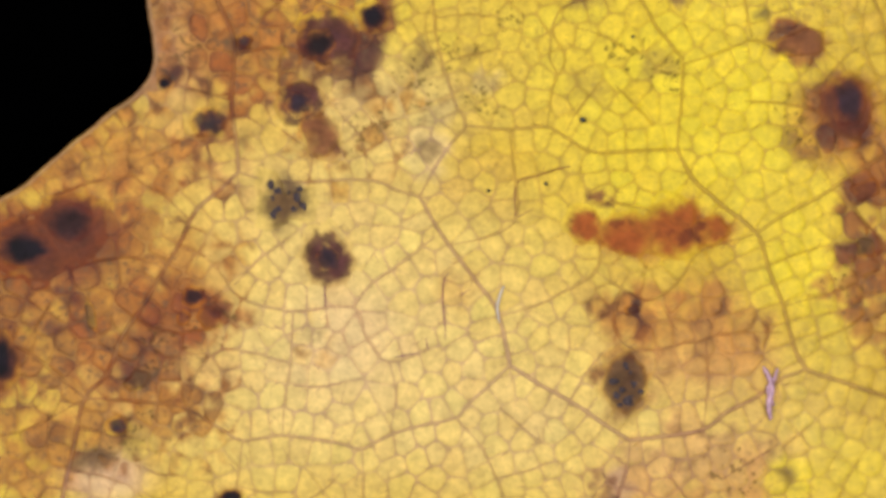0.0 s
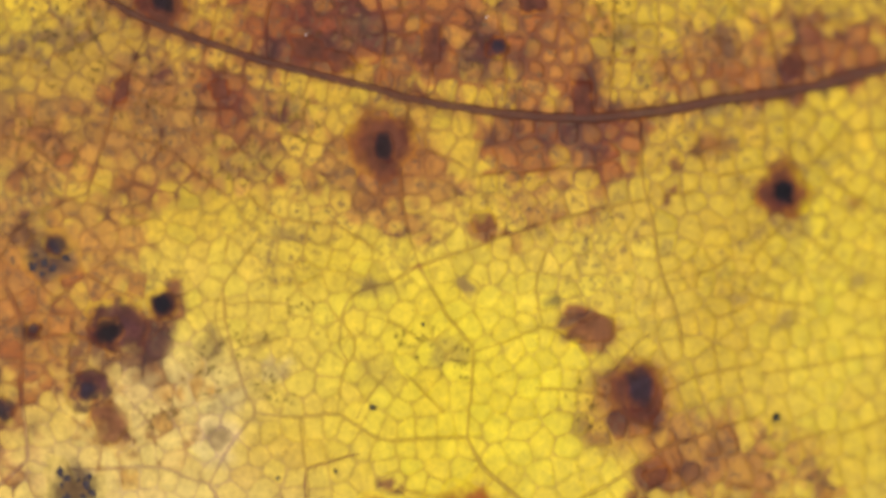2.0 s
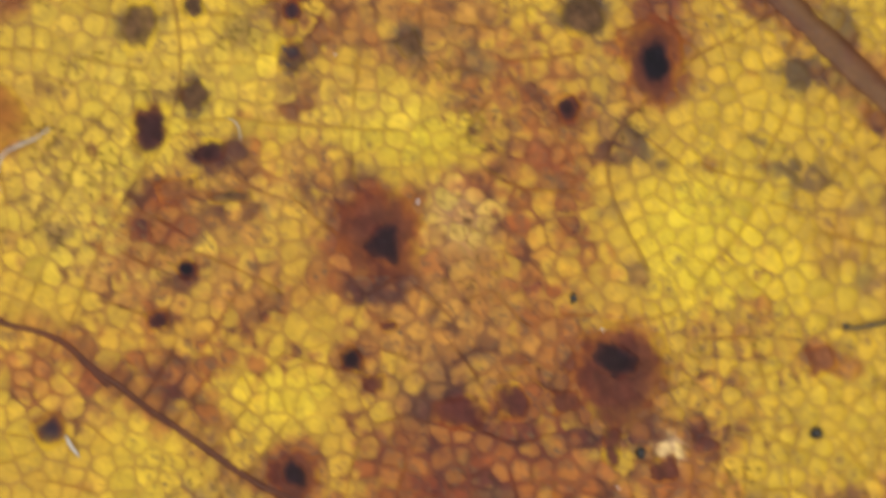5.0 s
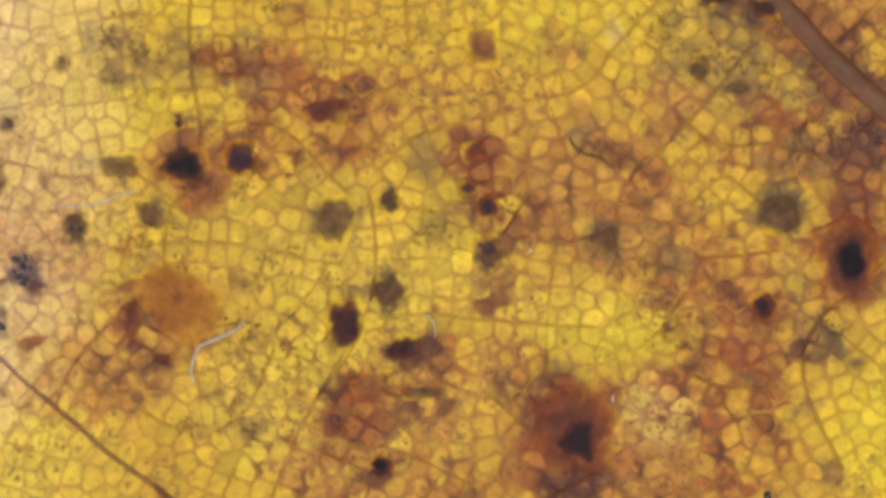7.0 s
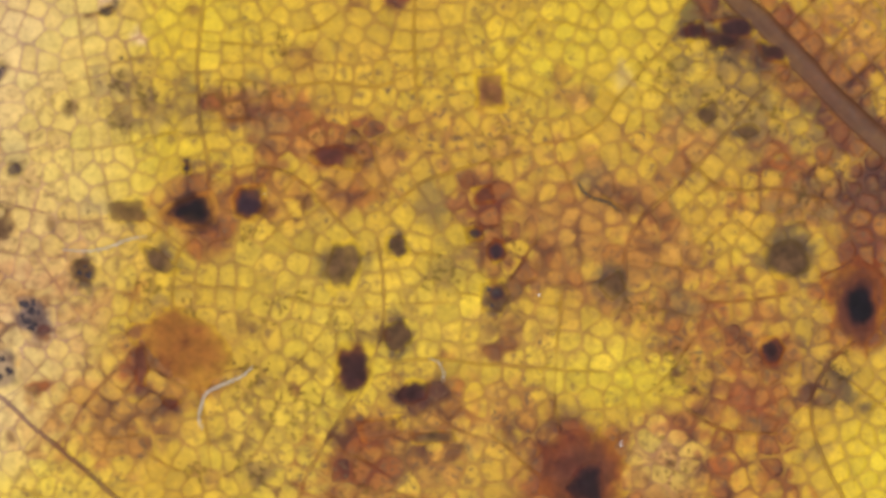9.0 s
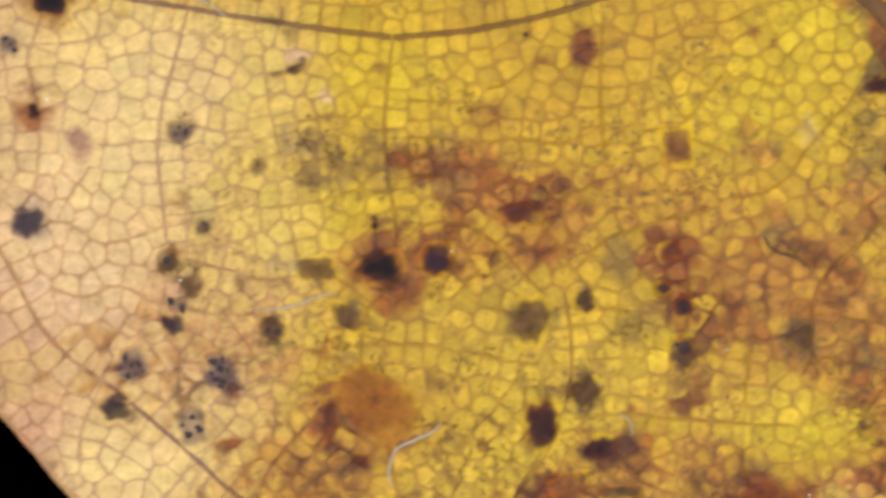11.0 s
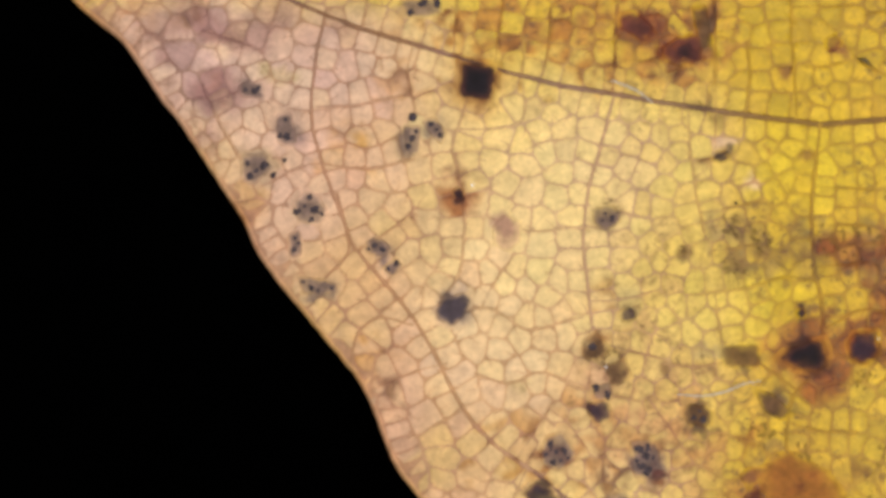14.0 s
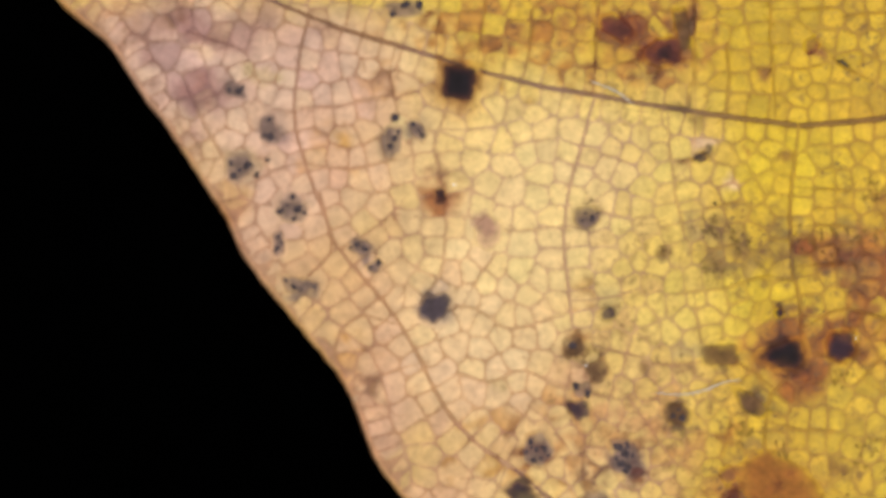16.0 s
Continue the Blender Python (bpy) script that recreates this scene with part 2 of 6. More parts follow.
vein("D", 5, 4, -511, 1383, -582, 1363, -652, 1333)
vein("D", 5, 4, -572, 1449, -632, 1464, -672, 1434, -682, 1383)
vein("D", 5, 4, -270, 1626, -365, 1617, -425, 1637)
vein("D", 5, 4, -75, 1505, 15, 1515, 84, 1535, 139, 1525)
vein("D", 5, 4, 523, 1646, 443, 1616, 373, 1625, 284, 1615)
vein("D", 5, 4, 284, 1246, 374, 1227, 456, 1227)
vein("D", 5, 4, 464, 1127, 544, 1137, 633, 1127, 763, 1118)
vein("D", 5, 4, 773, 1247, 768, 1167, 763, 1068, 773, 1008)
vein("D", 5, 4, 1012, 1477, 1062, 1437, 1161, 1437, 1251, 1417)
vein("D", 5, 4, 1000, 1044, 1060, 1013, 1140, 1003, 1220, 1012)
vein("D", 5, 4, 822, 78, 772, 8, 752, -52, 787, -131)
vein("D", 5, 4, 1332, -66, 1321, 9, 1346, 79)
vein("D", 5, 4, 1552, -130, 1531, -50, 1541, 10)
vein("D", 5, 4, 1100, -510, 1090, -580, 1130, -620, 1230, -605, 1300, -590, 1390, -590)
vein("D", 5, 4, 1250, -605, 1255, -680, 1245, -762)
vein("D", 5, 4, 150, -705, 90, -740, 20, -770)
vein("D", 5, 4, 230, -560, 300, -590, 380, -580)
vein("D", 5, 4, 330, -725, 350, -660, 400, -620, 515, -640)

vein("K", 3, 3, 795, -482, 783, -500, 785, -540, 788, -600)
vein("K", 3, 3, 815, -525, 830, -512)
vein("K", 3, 3, 912, -382, 915, -325, 955, -310, 985, -300, 1010, -295)
vein("K", 3, 3, 945, -370, 915, -385)
vein("K", 3, 3, 700, -632, 745, -625, 757, -620, 755, -600)
vein("K", 3, 3, 155, -540, 160, -565, 168, -582)
vein("K", 3, 3, 575, -500, 575, -545)

zone("tanbrown", 110, -440, 190, 100, .9)
zone("tan", 100, -570, 230, 160, .75)
zone("tan", 230, -660, 190, 130, .7)
zone("tan", 420, -60, 150, 170, .75)
zone("tan", 560, -110, 120, 110, .6)
zone("pinktan", 290, -90, 60, 130, .7)
zone("orange", 250, -280, 180, 110, .55)
zone("orange", 170, -300, 130, 60, .6)
zone("tan", 60, -800, 130, 110, .6)
zone("cream", 560, -400, 250, 200, .5)
zone("cream", 560, -700, 330, 200, .55)
zone("cream", 850, -600, 260, 220, .4)
zone("palecream", 610, -600, 80, 80, .4)
zone("palecream", 190, -850, 70, 45, .7)
zone("cream", 660, -180, 130, 90, .5)
zone("greycream", 760, -190, 110, 70, .22)
zone("orange", 1230, -610, 150, 100, .8)
zone("orange", 1180, -560, 120, 60, .6)
zone("orange", 1230, -840, 200, 80, .75)
zone("orange", 1110, -850, 70, 70, .5)
zone("lemon", 1280, -200, 210, 170, .9)
zone("lemon", 1130, -270, 160, 150, .5)
zone("lemon", 1420, -460, 90, 130, .8)
zone("lemon", 1480, -830, 90, 60, .7)
zone("orange", 570, -590, 60, 60, .3)
zone("tan", 1650, -486, 160, 140, .75)
zone("tanbrown", 1830, -466, 40, 150, .5)
zone("tan", 1530, -546, 60, 80, .6)
zone("tan", 1699, -306, 150, 60, .5)
zone("rust", 1428, 233, 90, 60, .6)
zone("tan", 1048, 182, 150, 70, .6)
zone("gold", 1671, -10, 200, 250, .5)
zone("lemon", 1871, 10, 120, 330, .5)
zone("lemon", 1122, -61, 200, 120, .6)
zone("tan", 652, 288, 140, 120, .75)
zone("tan", 432, 268, 90, 90, .6)
zone("olive", 501, 398, 130, 90, .4)
zone("olive", 801, 258, 80, 90, .5)
zone("tan", 522, 78, 130, 110, .7)
zone("tan", 402, 58, 60, 110, .7)
zone("tan", 1091, 159, 110, 60, .6)
zone("rust", 1431, 259, 80, 60, .7)
zone("tanbrown", 1321, 259, 130, 60, .7)
zone("tan", 1371, 159, 110, 60, .5)
zone("tan", 1642, -310, 130, 80, .7)
zone("brown", 982, 546, 230, 120, .8)
zone("tanbrown", 1062, 716, 200, 130, .6)
zone("tanbrown", 962, 456, 280, 80, .6)
zone("tanbrown", 1342, 436, 110, 150, .75)
zone("purplebrown", 1242, 636, 100, 120, .35)
zone("tanbrown", 882, 855, 130, 60, .8)
zone("brown", 592, 835, 130, 60, .35)
zone("tanbrown", 472, 635, 120, 60, .5)
zone("lemon", 592, 655, 100, 80, .25)
zone("lemon", 402, 505, 80, 80, .3)
zone("gold", 1641, 586, 220, 200, .5)
zone("lemon", 1491, 846, 170, 60, .6)
zone("tanbrown", 1741, 386, 150, 45, .8)
zone("rust", 1831, 436, 50, 55, .6)
zone("tan", 1202, 386, 200, 70, .3)
zone("olive", 1592, 326, 150, 40, .4)
zone("tan", 919, 804, 200, 200, .7)
zone("tanbrown", 789, 885, 120, 110, .6)
zone("tanbrown", 1061, 1103, 150, 200, .5)
zone("cream", 960, 964, 60, 70, .25)
zone("tan", 450, 917, 170, 140, .6)
zone("rust", 440, 967, 55, 60, .6)
zone("tan", 700, 1015, 170, 90, .5)
zone("tanbrown", 1119, 873, 110, 130, .35)
zone("lemon", 1390, 941, 130, 110, .6)
zone("gold", 1471, 1161, 120, 120, .6)
zone("gold", 1590, 990, 150, 200, .5)
zone("darkolive", 1550, 1040, 70, 50, .4)
zone("darkolive", 1471, 1101, 50, 30, .25)
zone("darkolive", 1571, 1200, 70, 40, .6)
zone("darkolive", 1261, 1092, 45, 70, .6)
zone("olive", 1221, 1212, 60, 80, .6)
zone("lemon", 592, 1286, 130, 90, .4)
zone("lemon", 638, 656, 90, 70, .3)
zone("lemon", 240, 918, 80, 100, .3)
zone("tan", 258, 628, 100, 50, .4)
zone("tan", -154, 1166, 130, 140, .6)
zone("tan", -15, 1027, 160, 100, .65)
zone("tan", 85, 1146, 95, 75, .5)
zone("tanbrown", 424, 987, 90, 80, .6)
zone("orange", 862, 1367, 110, 130, .8)
zone("orange", 972, 1317, 80, 60, .7)
zone("orange", 683, 1417, 120, 80, .7)
zone("orange", 1022, 1208, 130, 100, .6)
zone("tanbrown", 1112, 1068, 120, 80, .45)
zone("orange", 404, 1446, 90, 80, .6)
zone("tan", 284, 1575, 90, 60, .6)
zone("tan", 194, 1426, 90, 60, .7)
zone("olive", 204, 1605, 70, 80, .35)
zone("olive", 1061, 1587, 120, 120, .55)
zone("olive", 1211, 1507, 120, 80, .5)
zone("brown", 1326, 1427, 60, 70, .8)
zone("lemon", 344, 1207, 130, 90, .6)
zone("lemon", 35, 1495, 130, 90, .4)
zone("lemon", 782, 1676, 200, 90, .4)
zone("lemon", 883, 1108, 110, 50, .6)
zone("orange", 972, 1507, 100, 50, .5)
zone("darkolive", 1028, 1741, 60, 70, .8)
zone("darkolive", 1138, 1681, 70, 40, .7)
zone("lemon", 889, 1831, 120, 90, .5)
zone("brown", 1248, 1840, 40, 60, .5)
zone("gold", 12, 1883, 420, 50, .5)
zone("palecream", -227, 1734, 90, 130, .4)
zone("lemon", 132, 1733, 160, 80, .4)
zone("pinkcream", -764, 1687, 170, 170, .9)
zone("pinkcream", -615, 1457, 170, 150, .8)
zone("palecream", -405, 1487, 150, 250, .85)
zone("palecream", -445, 1357, 160, 120, .5)
zone("pinkcream", -466, 1117, 130, 150, .7)
zone("cream", -285, 1686, 100, 190, .7)
zone("cream", -266, 1137, 180, 140, .8)
zone("orange", -316, 1177, 80, 70, .4)
zone("orange", -106, 1057, 110, 110, .45)
zone("olive", 184, 1575, 70, 80, .25)
zone("orange", 114, 1406, 70, 60, .5)
zone("pinktan", -945, 1947, 140, 100, .9)
zone("pinktan", -1096, 1977, 70, 60, .6)
zone("palecream", -713, 1907, 90, 80, .6)
zone("orange", -854, 1675, 60, 120, .35)
zone("orange", -652, 1323, 60, 130, .4)
zone("orange", -491, 1686, 60, 60, .4)
zone("tanbrown", -139, 1948, 110, 70, .5)
zone("gold", -270, 1978, 200, 70, .7)
zone("gold", 82, 1908, 200, 80, .6)
zone("cream", -552, 1948, 80, 70, .5)
zone("rust", -320, 1222, 60, 50, .35)
zone("pinkcream", -595, 1278, 60, 110, .8)
zone("pinkcream", -476, 1077, 80, 110, .8)
zone("pinkcream", -1026, 1846, 80, 100, .7)
zone("pinkcream", -844, 1544, 70, 120, .7)
zone("pinkcream", -632, 1262, 70, 120, .7)
zone("tanbrown", 320, -250, 60, 60, .3)
zone("tan", 200, -480, 200, 160, .6)
zone("tanbrown", 330, -560, 90, 90, .6)
zone("tan", 270, -720, 150, 120, .5)
zone("tan", 480, -30, 180, 90, .5)
zone("palecream", -623, 1796, 170, 170, .7)
zone("pinkcream", -713, 1826, 120, 150, .6)
zone("cream", -370, 1545, 170, 220, .6)
zone("cream", -340, 1756, 110, 160, .6)
zone("tanbrown", 1071, 449, 300, 90, .8)
zone("tanbrown", 1721, 400, 220, 60, .6)
zone("tanbrown", 571, 358, 200, 130, .2)
zone("tanbrown", 492, 765, 200, 120, .4)
zone("tanbrown", 1441, 686, 120, 180, .35)
zone("tan", 542, 286, 200, 120, .3)
zone("tan", 792, 286, 200, 130, .35)
zone("tanbrown", 218, 698, 160, 60, .5)
zone("tan", 340, 1047, 250, 250, .4)
zone("darkolive", 1111, 1696, 70, 60, .7)
zone("brown", 1321, 1348, 40, 110, .6)
zone("tanbrown", 1261, 1218, 60, 90, .5)
zone("tan", -975, 1766, 120, 130, .3)
zone("cream", -306, 1007, 130, 90, .8)
zone("cream", -366, 1057, 90, 90, .6)
zone("brown", 643, 1407, 70, 80, .6)
zone("tanbrown", 344, 1526, 110, 70, .7)
zone("tanbrown", 264, 1426, 120, 60, .5)
zone("tan", 832, 1347, 130, 150, .6)
zone("tan", 683, 1207, 130, 80, .4)
zone("brown", 653, 1317, 60, 70, .5)
zone("tanbrown", 534, 1047, 90, 70, .6)
zone("tan", 533, 1516, 60, 60, .3)
zone("olive", 24, 1595, 120, 70, .35)
zone("olive", 583, 1307, 90, 60, .35)
zone("pinktan", -854, 1917, 200, 110, .5)
zone("pinktan", -714, 1967, 130, 60, .4)
zone("orange", -421, 1968, 180, 60, .5)
zone("orange", -572, 1897, 150, 80, .3)
zone("orange", -713, 1776, 80, 70, .35)
zone("orange", -370, 1222, 130, 90, .3)
zone("orange", -189, 1333, 100, 80, .35)
zone("base", 274, 1107, 120, 110, .6)
zone("base", 344, 1227, 110, 90, .3)
zone("base", 235, 1007, 120, 60, .5)
zone("base", 543, 1207, 90, 60, .4)
zone("brown", 1281, 1637, 90, 60, .5)
zone("tan", 1281, 1707, 90, 90, .5)
zone("tanbrown", 1201, 1437, 130, 80, .5)
zone("tanbrown", 488, 297, 200, 100, .2)
zone("olive", 468, 387, 150, 110, .4)
zone("tan", 628, 238, 150, 80, .5)
zone("olive", 607, 468, 80, 70, .35)
zone("olive", 271, 1248, 200, 150, .5)
zone("gold", 271, 1218, 220, 180, .5)
zone("tan", -165, 1336, 130, 180, .4)
zone("tan", 418, 217, 120, 90, .3)
zone("tan", -1076, 1987, 150, 90, .3)
zone("pinkcream", -310, 1323, 150, 150, .3)
zone("pinkcream", -138, 1283, 130, 120, .25)
zone("tanbrown", 200, -330, 160, 60, .35)
zone("tanbrown", 440, -100, 130, 150, .4)
zone("rust", 120, -450, 150, 70, .4)
zone("tan", 543, 1516, 250, 60, .25)
zone("base", 384, 1067, 60, 110, .4)
zone("olive", 1231, 1417, 140, 60, .4)
zone("gold", 1591, 636, 250, 200, .4)
zone("brown", 971, 458, 130, 70, .55)
zone("brown", 1840, 420, 110, 70, .55)
zone("tanbrown", 432, -72, 120, 150, .4)
zone("tan", 622, -212, 150, 110, .3)
zone("tanbrown", 791, 298, 90, 90, .4)
zone("dull", 291, 1248, 240, 190, .6)
zone("tan", 419, 160, 180, 120, .4)
zone("apricot", 1250, -620, 130, 100, .8)
zone("apricot", 1290, -840, 150, 60, .5)
zone("apricot", 190, -290, 170, 80, .6)
zone("apricot", 360, -60, 90, 110, .5)
zone("apricot", 330, -480, 90, 70, .4)
zone("cream", 1050, -780, 280, 150, .35)
zone("cream", 1380, -760, 200, 130, .2)
zone("base", 344, 937, 150, 70, .4)
zone("cream", -129, 1575, 130, 220, .35)
zone("cream", -99, 1777, 110, 120, .35)
zone("cream", -88, 1404, 120, 120, .2)

zone("base", 420, 960, 200, 120, 0.45)
zone("base", 500, 1180, 160, 90, 0.4)
zone("brown", 90, -520, 150, 80, 0.35)
zone("rust", 60, -420, 120, 60, 0.4)
zone("tanbrown", 250, -620, 120, 110, 0.4)
zone("brown", 1560, -420, 70, 120, 0.35)
zone("tan", 1818, 911, 150, 110, 0.55)
zone("tanbrown", 1898, 891, 60, 90, 0.6)
zone("olive", 1748, 961, 120, 60, 0.4)
zone("olive", 1678, 871, 90, 60, 0.25)
zone("tanbrown", 1821, 439, 140, 70, 0.5)
zone("tan", 1671, 429, 150, 60, 0.4)
zone("tan", 497, 891, 190, 120, 0.45)
zone("tanbrown", 407, 961, 110, 80, 0.4)
zone("tanbrown", 1019, 1194, 120, 90, 0.35)
zone("tan", 840, 1234, 150, 80, 0.35)
zone("tanbrown", 1289, 1284, 70, 80, 0.4)
zone("olive", 1199, 1114, 60, 90, 0.3)
zone("base", 324, 1266, 170, 110, 0.4)
zone("base", 783, 1147, 150, 60, 0.4)
zone("lemon", 404, 1067, 120, 110, 0.3)
zone("blush", -945, 1907, 200, 140, 0.7)
zone("blush", -844, 1696, 130, 150, 0.4)
zone("blush", -673, 1907, 120, 90, 0.35)
zone("tan", 60, -760, 130, 80, 0.6)
zone("cream", 560, -640, 120, 110, 0.3)
zone("tan", -250, 1965, 260, 90, .45)

stain("purplebrown", 625, -98, 55, 36, .8)
stain("purplebrown", 655, -95, 32, 34, .8)
stain("purplebrown", 662, -35, 34, 32, .7)
stain("brown", 95, -425, 105, 55, .9)
stain("brown", 130, -390, 50, 45, .9)
stain("purplebrown", 1505, -190, 72, 66, .85)
stain("tanbrown", 1490, -210, 100, 90, .6)
stain("brown", 345, -525, 30, 26, .8)
stain("brown", 365, -562, 36, 28, .7)
stain("brown", 290, -580, 40, 20, .5)
stain("brown", 250, -640, 40, 40, .5)
stain("olive", 160, -812, 34, 18, .8)
stain("olive", 225, -780, 40, 30, .5)
stain("rust", 1028, -397, 28, 26, .85)
stain("rust", 1100, -412, 40, 36, .6)
stain("rust", 1196, -370, 26, 22, .85)
stain("rust", 1225, -418, 50, 30, .6)
stain("rust", 1060, -340, 18, 9, .6)
stain("cream", 765, -275, 40, 40, .7)
stain("dun", 765, -275, 18, 22, .7)
stain("dun", 655, -150, 36, 26, .55)
stain("dun", 740, -95, 22, 20, .55)
stain("greycream", 780, -210, 26, 20, .6)
stain("greycream", 862, -150, 22, 22, .6)
stain("olive", 1050, -162, 40, 32, .35)
stain("greycream", 550, -588, 22, 20, .7)
stain("tanbrown", 1105, -560, 50, 34, .7)
stain("brown", 1400, -80, 48, 32, .6)
stain("brown", 1535, -325, 30, 26, .8)
stain("olive", 1535, -438, 20, 18, .8)
stain("pinktan", 1110, -855, 20, 30, .7)
stain("lemon", 1402, -850, 46, 42, .7)
stain("dun", 1402, -850, 24, 22, .7)
stain("tan", 800, -505, 40, 40, .35)
stain("olive", 835, -95, 16, 16, .5)
stain("olive", 440, -250, 16, 20, .6)
stain("olive", 425, -70, 20, 26, .5)
stain("tanbrown", 1105, -676, 50, 58, .7)
stain("brown", 5, -640, 34, 46, .8)
stain("brown", 1046, 247, 62, 54, .9)
stain("tanbrown", 1061, 239, 85, 75, .5)
stain("brown", 981, 259, 34, 30, .6)
stain("brown", 1771, 165, 44, 44, .85)
stain("olive", 1776, 110, 30, 25, .5)
stain("brown", 1228, 116, 24, 22, .85)
stain("rust", 1421, 349, 36, 70, .8)
stain("rust", 1356, 277, 44, 26, .8)
stain("rust", 1491, 269, 36, 34, .7)
stain("rust", 766, 343, 40, 34, .7)
stain("brown", 596, 343, 16, 22, .7)
stain("olive", 1012, 4, 26, 14, .6)
stain("olive", 1197, -6, 20, 12, .7)
stain("olive", 872, 107, 18, 12, .6)
stain("olive", 1072, -6, 20, 12, .4)
stain("olive", 1277, -106, 18, 10, .5)
stain("brown", 1552, -320, 34, 32, .8)
stain("brown", 1672, -260, 22, 18, .7)
stain("brown", 1412, -75, 42, 30, .6)
stain("brown", 587, 168, 30, 26, .6)
stain("brown", 654, 78, 20, 14, .6)
stain("olive", 742, -92, 20, 20, .5)
stain("olive", 467, 58, 46, 40, .8)
stain("olive", 1771, -60, 30, 14, .5)
stain("olive", 1891, 0, 20, 14, .5)
stain("olive", 1162, -121, 30, 24, .5)
stain("purplebrown", 902, 636, 56, 38, .8)
stain("purplebrown", 967, 611, 34, 22, .8)
stain("purplebrown", 1042, 634, 26, 24, .8)
stain("purplebrown", 1140, 636, 26, 22, .8)
stain("purplebrown", 932, 691, 40, 30, .6)
stain("brown", 1222, 691, 90, 70, .7)
stain("purplebrown", 1232, 601, 46, 50, .7)
stain("brown", 1302, 596, 30, 50, .5)
stain("orange", 1286, 658, 16, 24, .9)
stain("orange", 1282, 756, 24, 20, .8)
stain("cream", 1327, 548, 24, 18, .8)
stain("purplebrown", 1312, 514, 28, 20, .9)
stain("purplebrown", 1222, 541, 18, 24, .8)
stain("brown", 1382, 566, 28, 22, .8)
stain("brown", 660, 518, 48, 46, .85)
stain("brown", 757, 710, 36, 30, .6)
stain("brown", 827, 767, 16, 10, .8)
stain("purplebrown", 812, 860, 66, 40, .8)
stain("rust", 1593, 701, 32, 28, .95)
stain("tanbrown", 1631, 681, 44, 22, .7)
stain("brown", 1132, 426, 28, 32, .7)
stain("rust", 912, 441, 50, 45, .8)
stain("purplebrown", 942, 416, 40, 26, .8)
stain("brown", 992, 388, 24, 14, .7)
stain("rust", 1402, 346, 34, 50, .8)
stain("rust", 1781, 404, 32, 22, .9)
stain("olive", 1731, 651, 22, 16, .6)
stain("rust", 1047, 504, 32, 20, .8)
stain("rust", 1132, 556, 20, 30, .6)
stain("brown", 802, 556, 24, 34, .5)
stain("brown", 772, 611, 20, 16, .8)
stain("brown", 804, 670, 16, 20, .7)
stain("rust", 752, 341, 40, 34, .6)
stain("olive", 837, 341, 26, 24, .5)
stain("brown", 582, 341, 16, 26, .7)
stain("brown", 662, 366, 16, 9, .8)
stain("brown", 1642, 246, 40, 26, .6)
stain("brown", 442, 645, 40, 16, .6)
stain("brown", 1272, 846, 20, 18, .6)
stain("brown", 1082, 826, 18, 10, .7)
stain("brown", 412, 795, 30, 24, .5)
stain("olive", 1472, 446, 24, 18, .5)
stain("olive", 1192, 406, 26, 20, .6)
stain("olive", 1002, 456, 18, 14, .7)
stain("brown", 1302, 396, 20, 20, .7)
stain("purplebrown", 790, 950, 66, 60, .9)
stain("brown", 740, 905, 50, 40, .7)
stain("purplebrown", 819, 845, 56, 34, .8)
stain("brown", 875, 964, 28, 50, .8)
stain("olive", 800, 1035, 24, 24, .6)
stain("brown", 1327, 1272, 52, 86, .9)
stain("darkolive", 1172, 1313, 44, 34, .95)
stain("brown", 1163, 1138, 34, 28, .85)
stain("darkolive", 481, 1178, 20, 22, .8)
stain("brown", 401, 1117, 32, 38, .8)
stain("purplebrown", 530, 1071, 36, 30, .8)
stain("olive", 656, 1250, 26, 28, .8)
stain("darkolive", 482, 1338, 18, 14, .8)
stain("darkolive", 862, 1262, 30, 38, .6)
stain("brown", 661, 1159, 36, 20, .5)
stain("brown", 824, 768, 16, 10, .8)
stain("brown", 1079, 831, 22, 12, .6)
stain("darkolive", 961, 1229, 36, 30, .5)
stain("olive", 240, 938, 26, 22, .6)
stain("brown", 471, 867, 14, 14, .8)
stain("brown", 374, 882, 20, 20, .5)
stain("brown", 409, 787, 18, 20, .6)
stain("brown", 670, 1010, 18, 14, .6)
stain("brown", 575, 996, 16, 12, .6)
stain("brown", 249, 868, 16, 14, .6)
stain("olive", 1269, 852, 24, 24, .6)
stain("olive", 1225, 972, 20, 16, .6)
stain("brown", 390, 957, 34, 24, .5)
stain("rust", 428, 682, 34, 24, .5)
stain("brown", 228, 593, 32, 30, .5)
stain("orange", 124, 1386, 60, 46, .8)
stain("brown", 221, 1416, 34, 32, .7)
stain("brown", 174, 1361, 24, 24, .7)
stain("brown", 406, 1119, 34, 38, .8)
stain("darkolive", 479, 1182, 25, 28, .8)
stain("darkolive", 478, 1329, 16, 14, .9)
stain("olive", 11, 1398, 30, 17, 1)
stain("greycream", -43, 1396, 24, 16, .7)
stain("olive", 60, 1311, 30, 18, 1)
stain("olive", -70, 1296, 28, 22, .8)
stain("brown", 374, 1494, 40, 22, .9)
stain("brown", 284, 1583, 42, 30, .4)
stain("tanbrown", 416, 1416, 32, 26, .6)
stain("darkolive", 1171, 1323, 44, 44, .95)
stain("olive", 1117, 1312, 16, 18, .7)
stain("olive", 862, 1267, 26, 34, .8)
stain("olive", 538, 1404, 32, 36, .8)
stain("brown", 25, 1118, 16, 26, .9)
stain("brown", 75, 1062, 18, 10, .9)
stain("purplebrown", 529, 1067, 36, 24, .8)
stain("brown", 509, 1008, 26, 14, .7)
stain("rust", 439, 1007, 40, 26, .8)
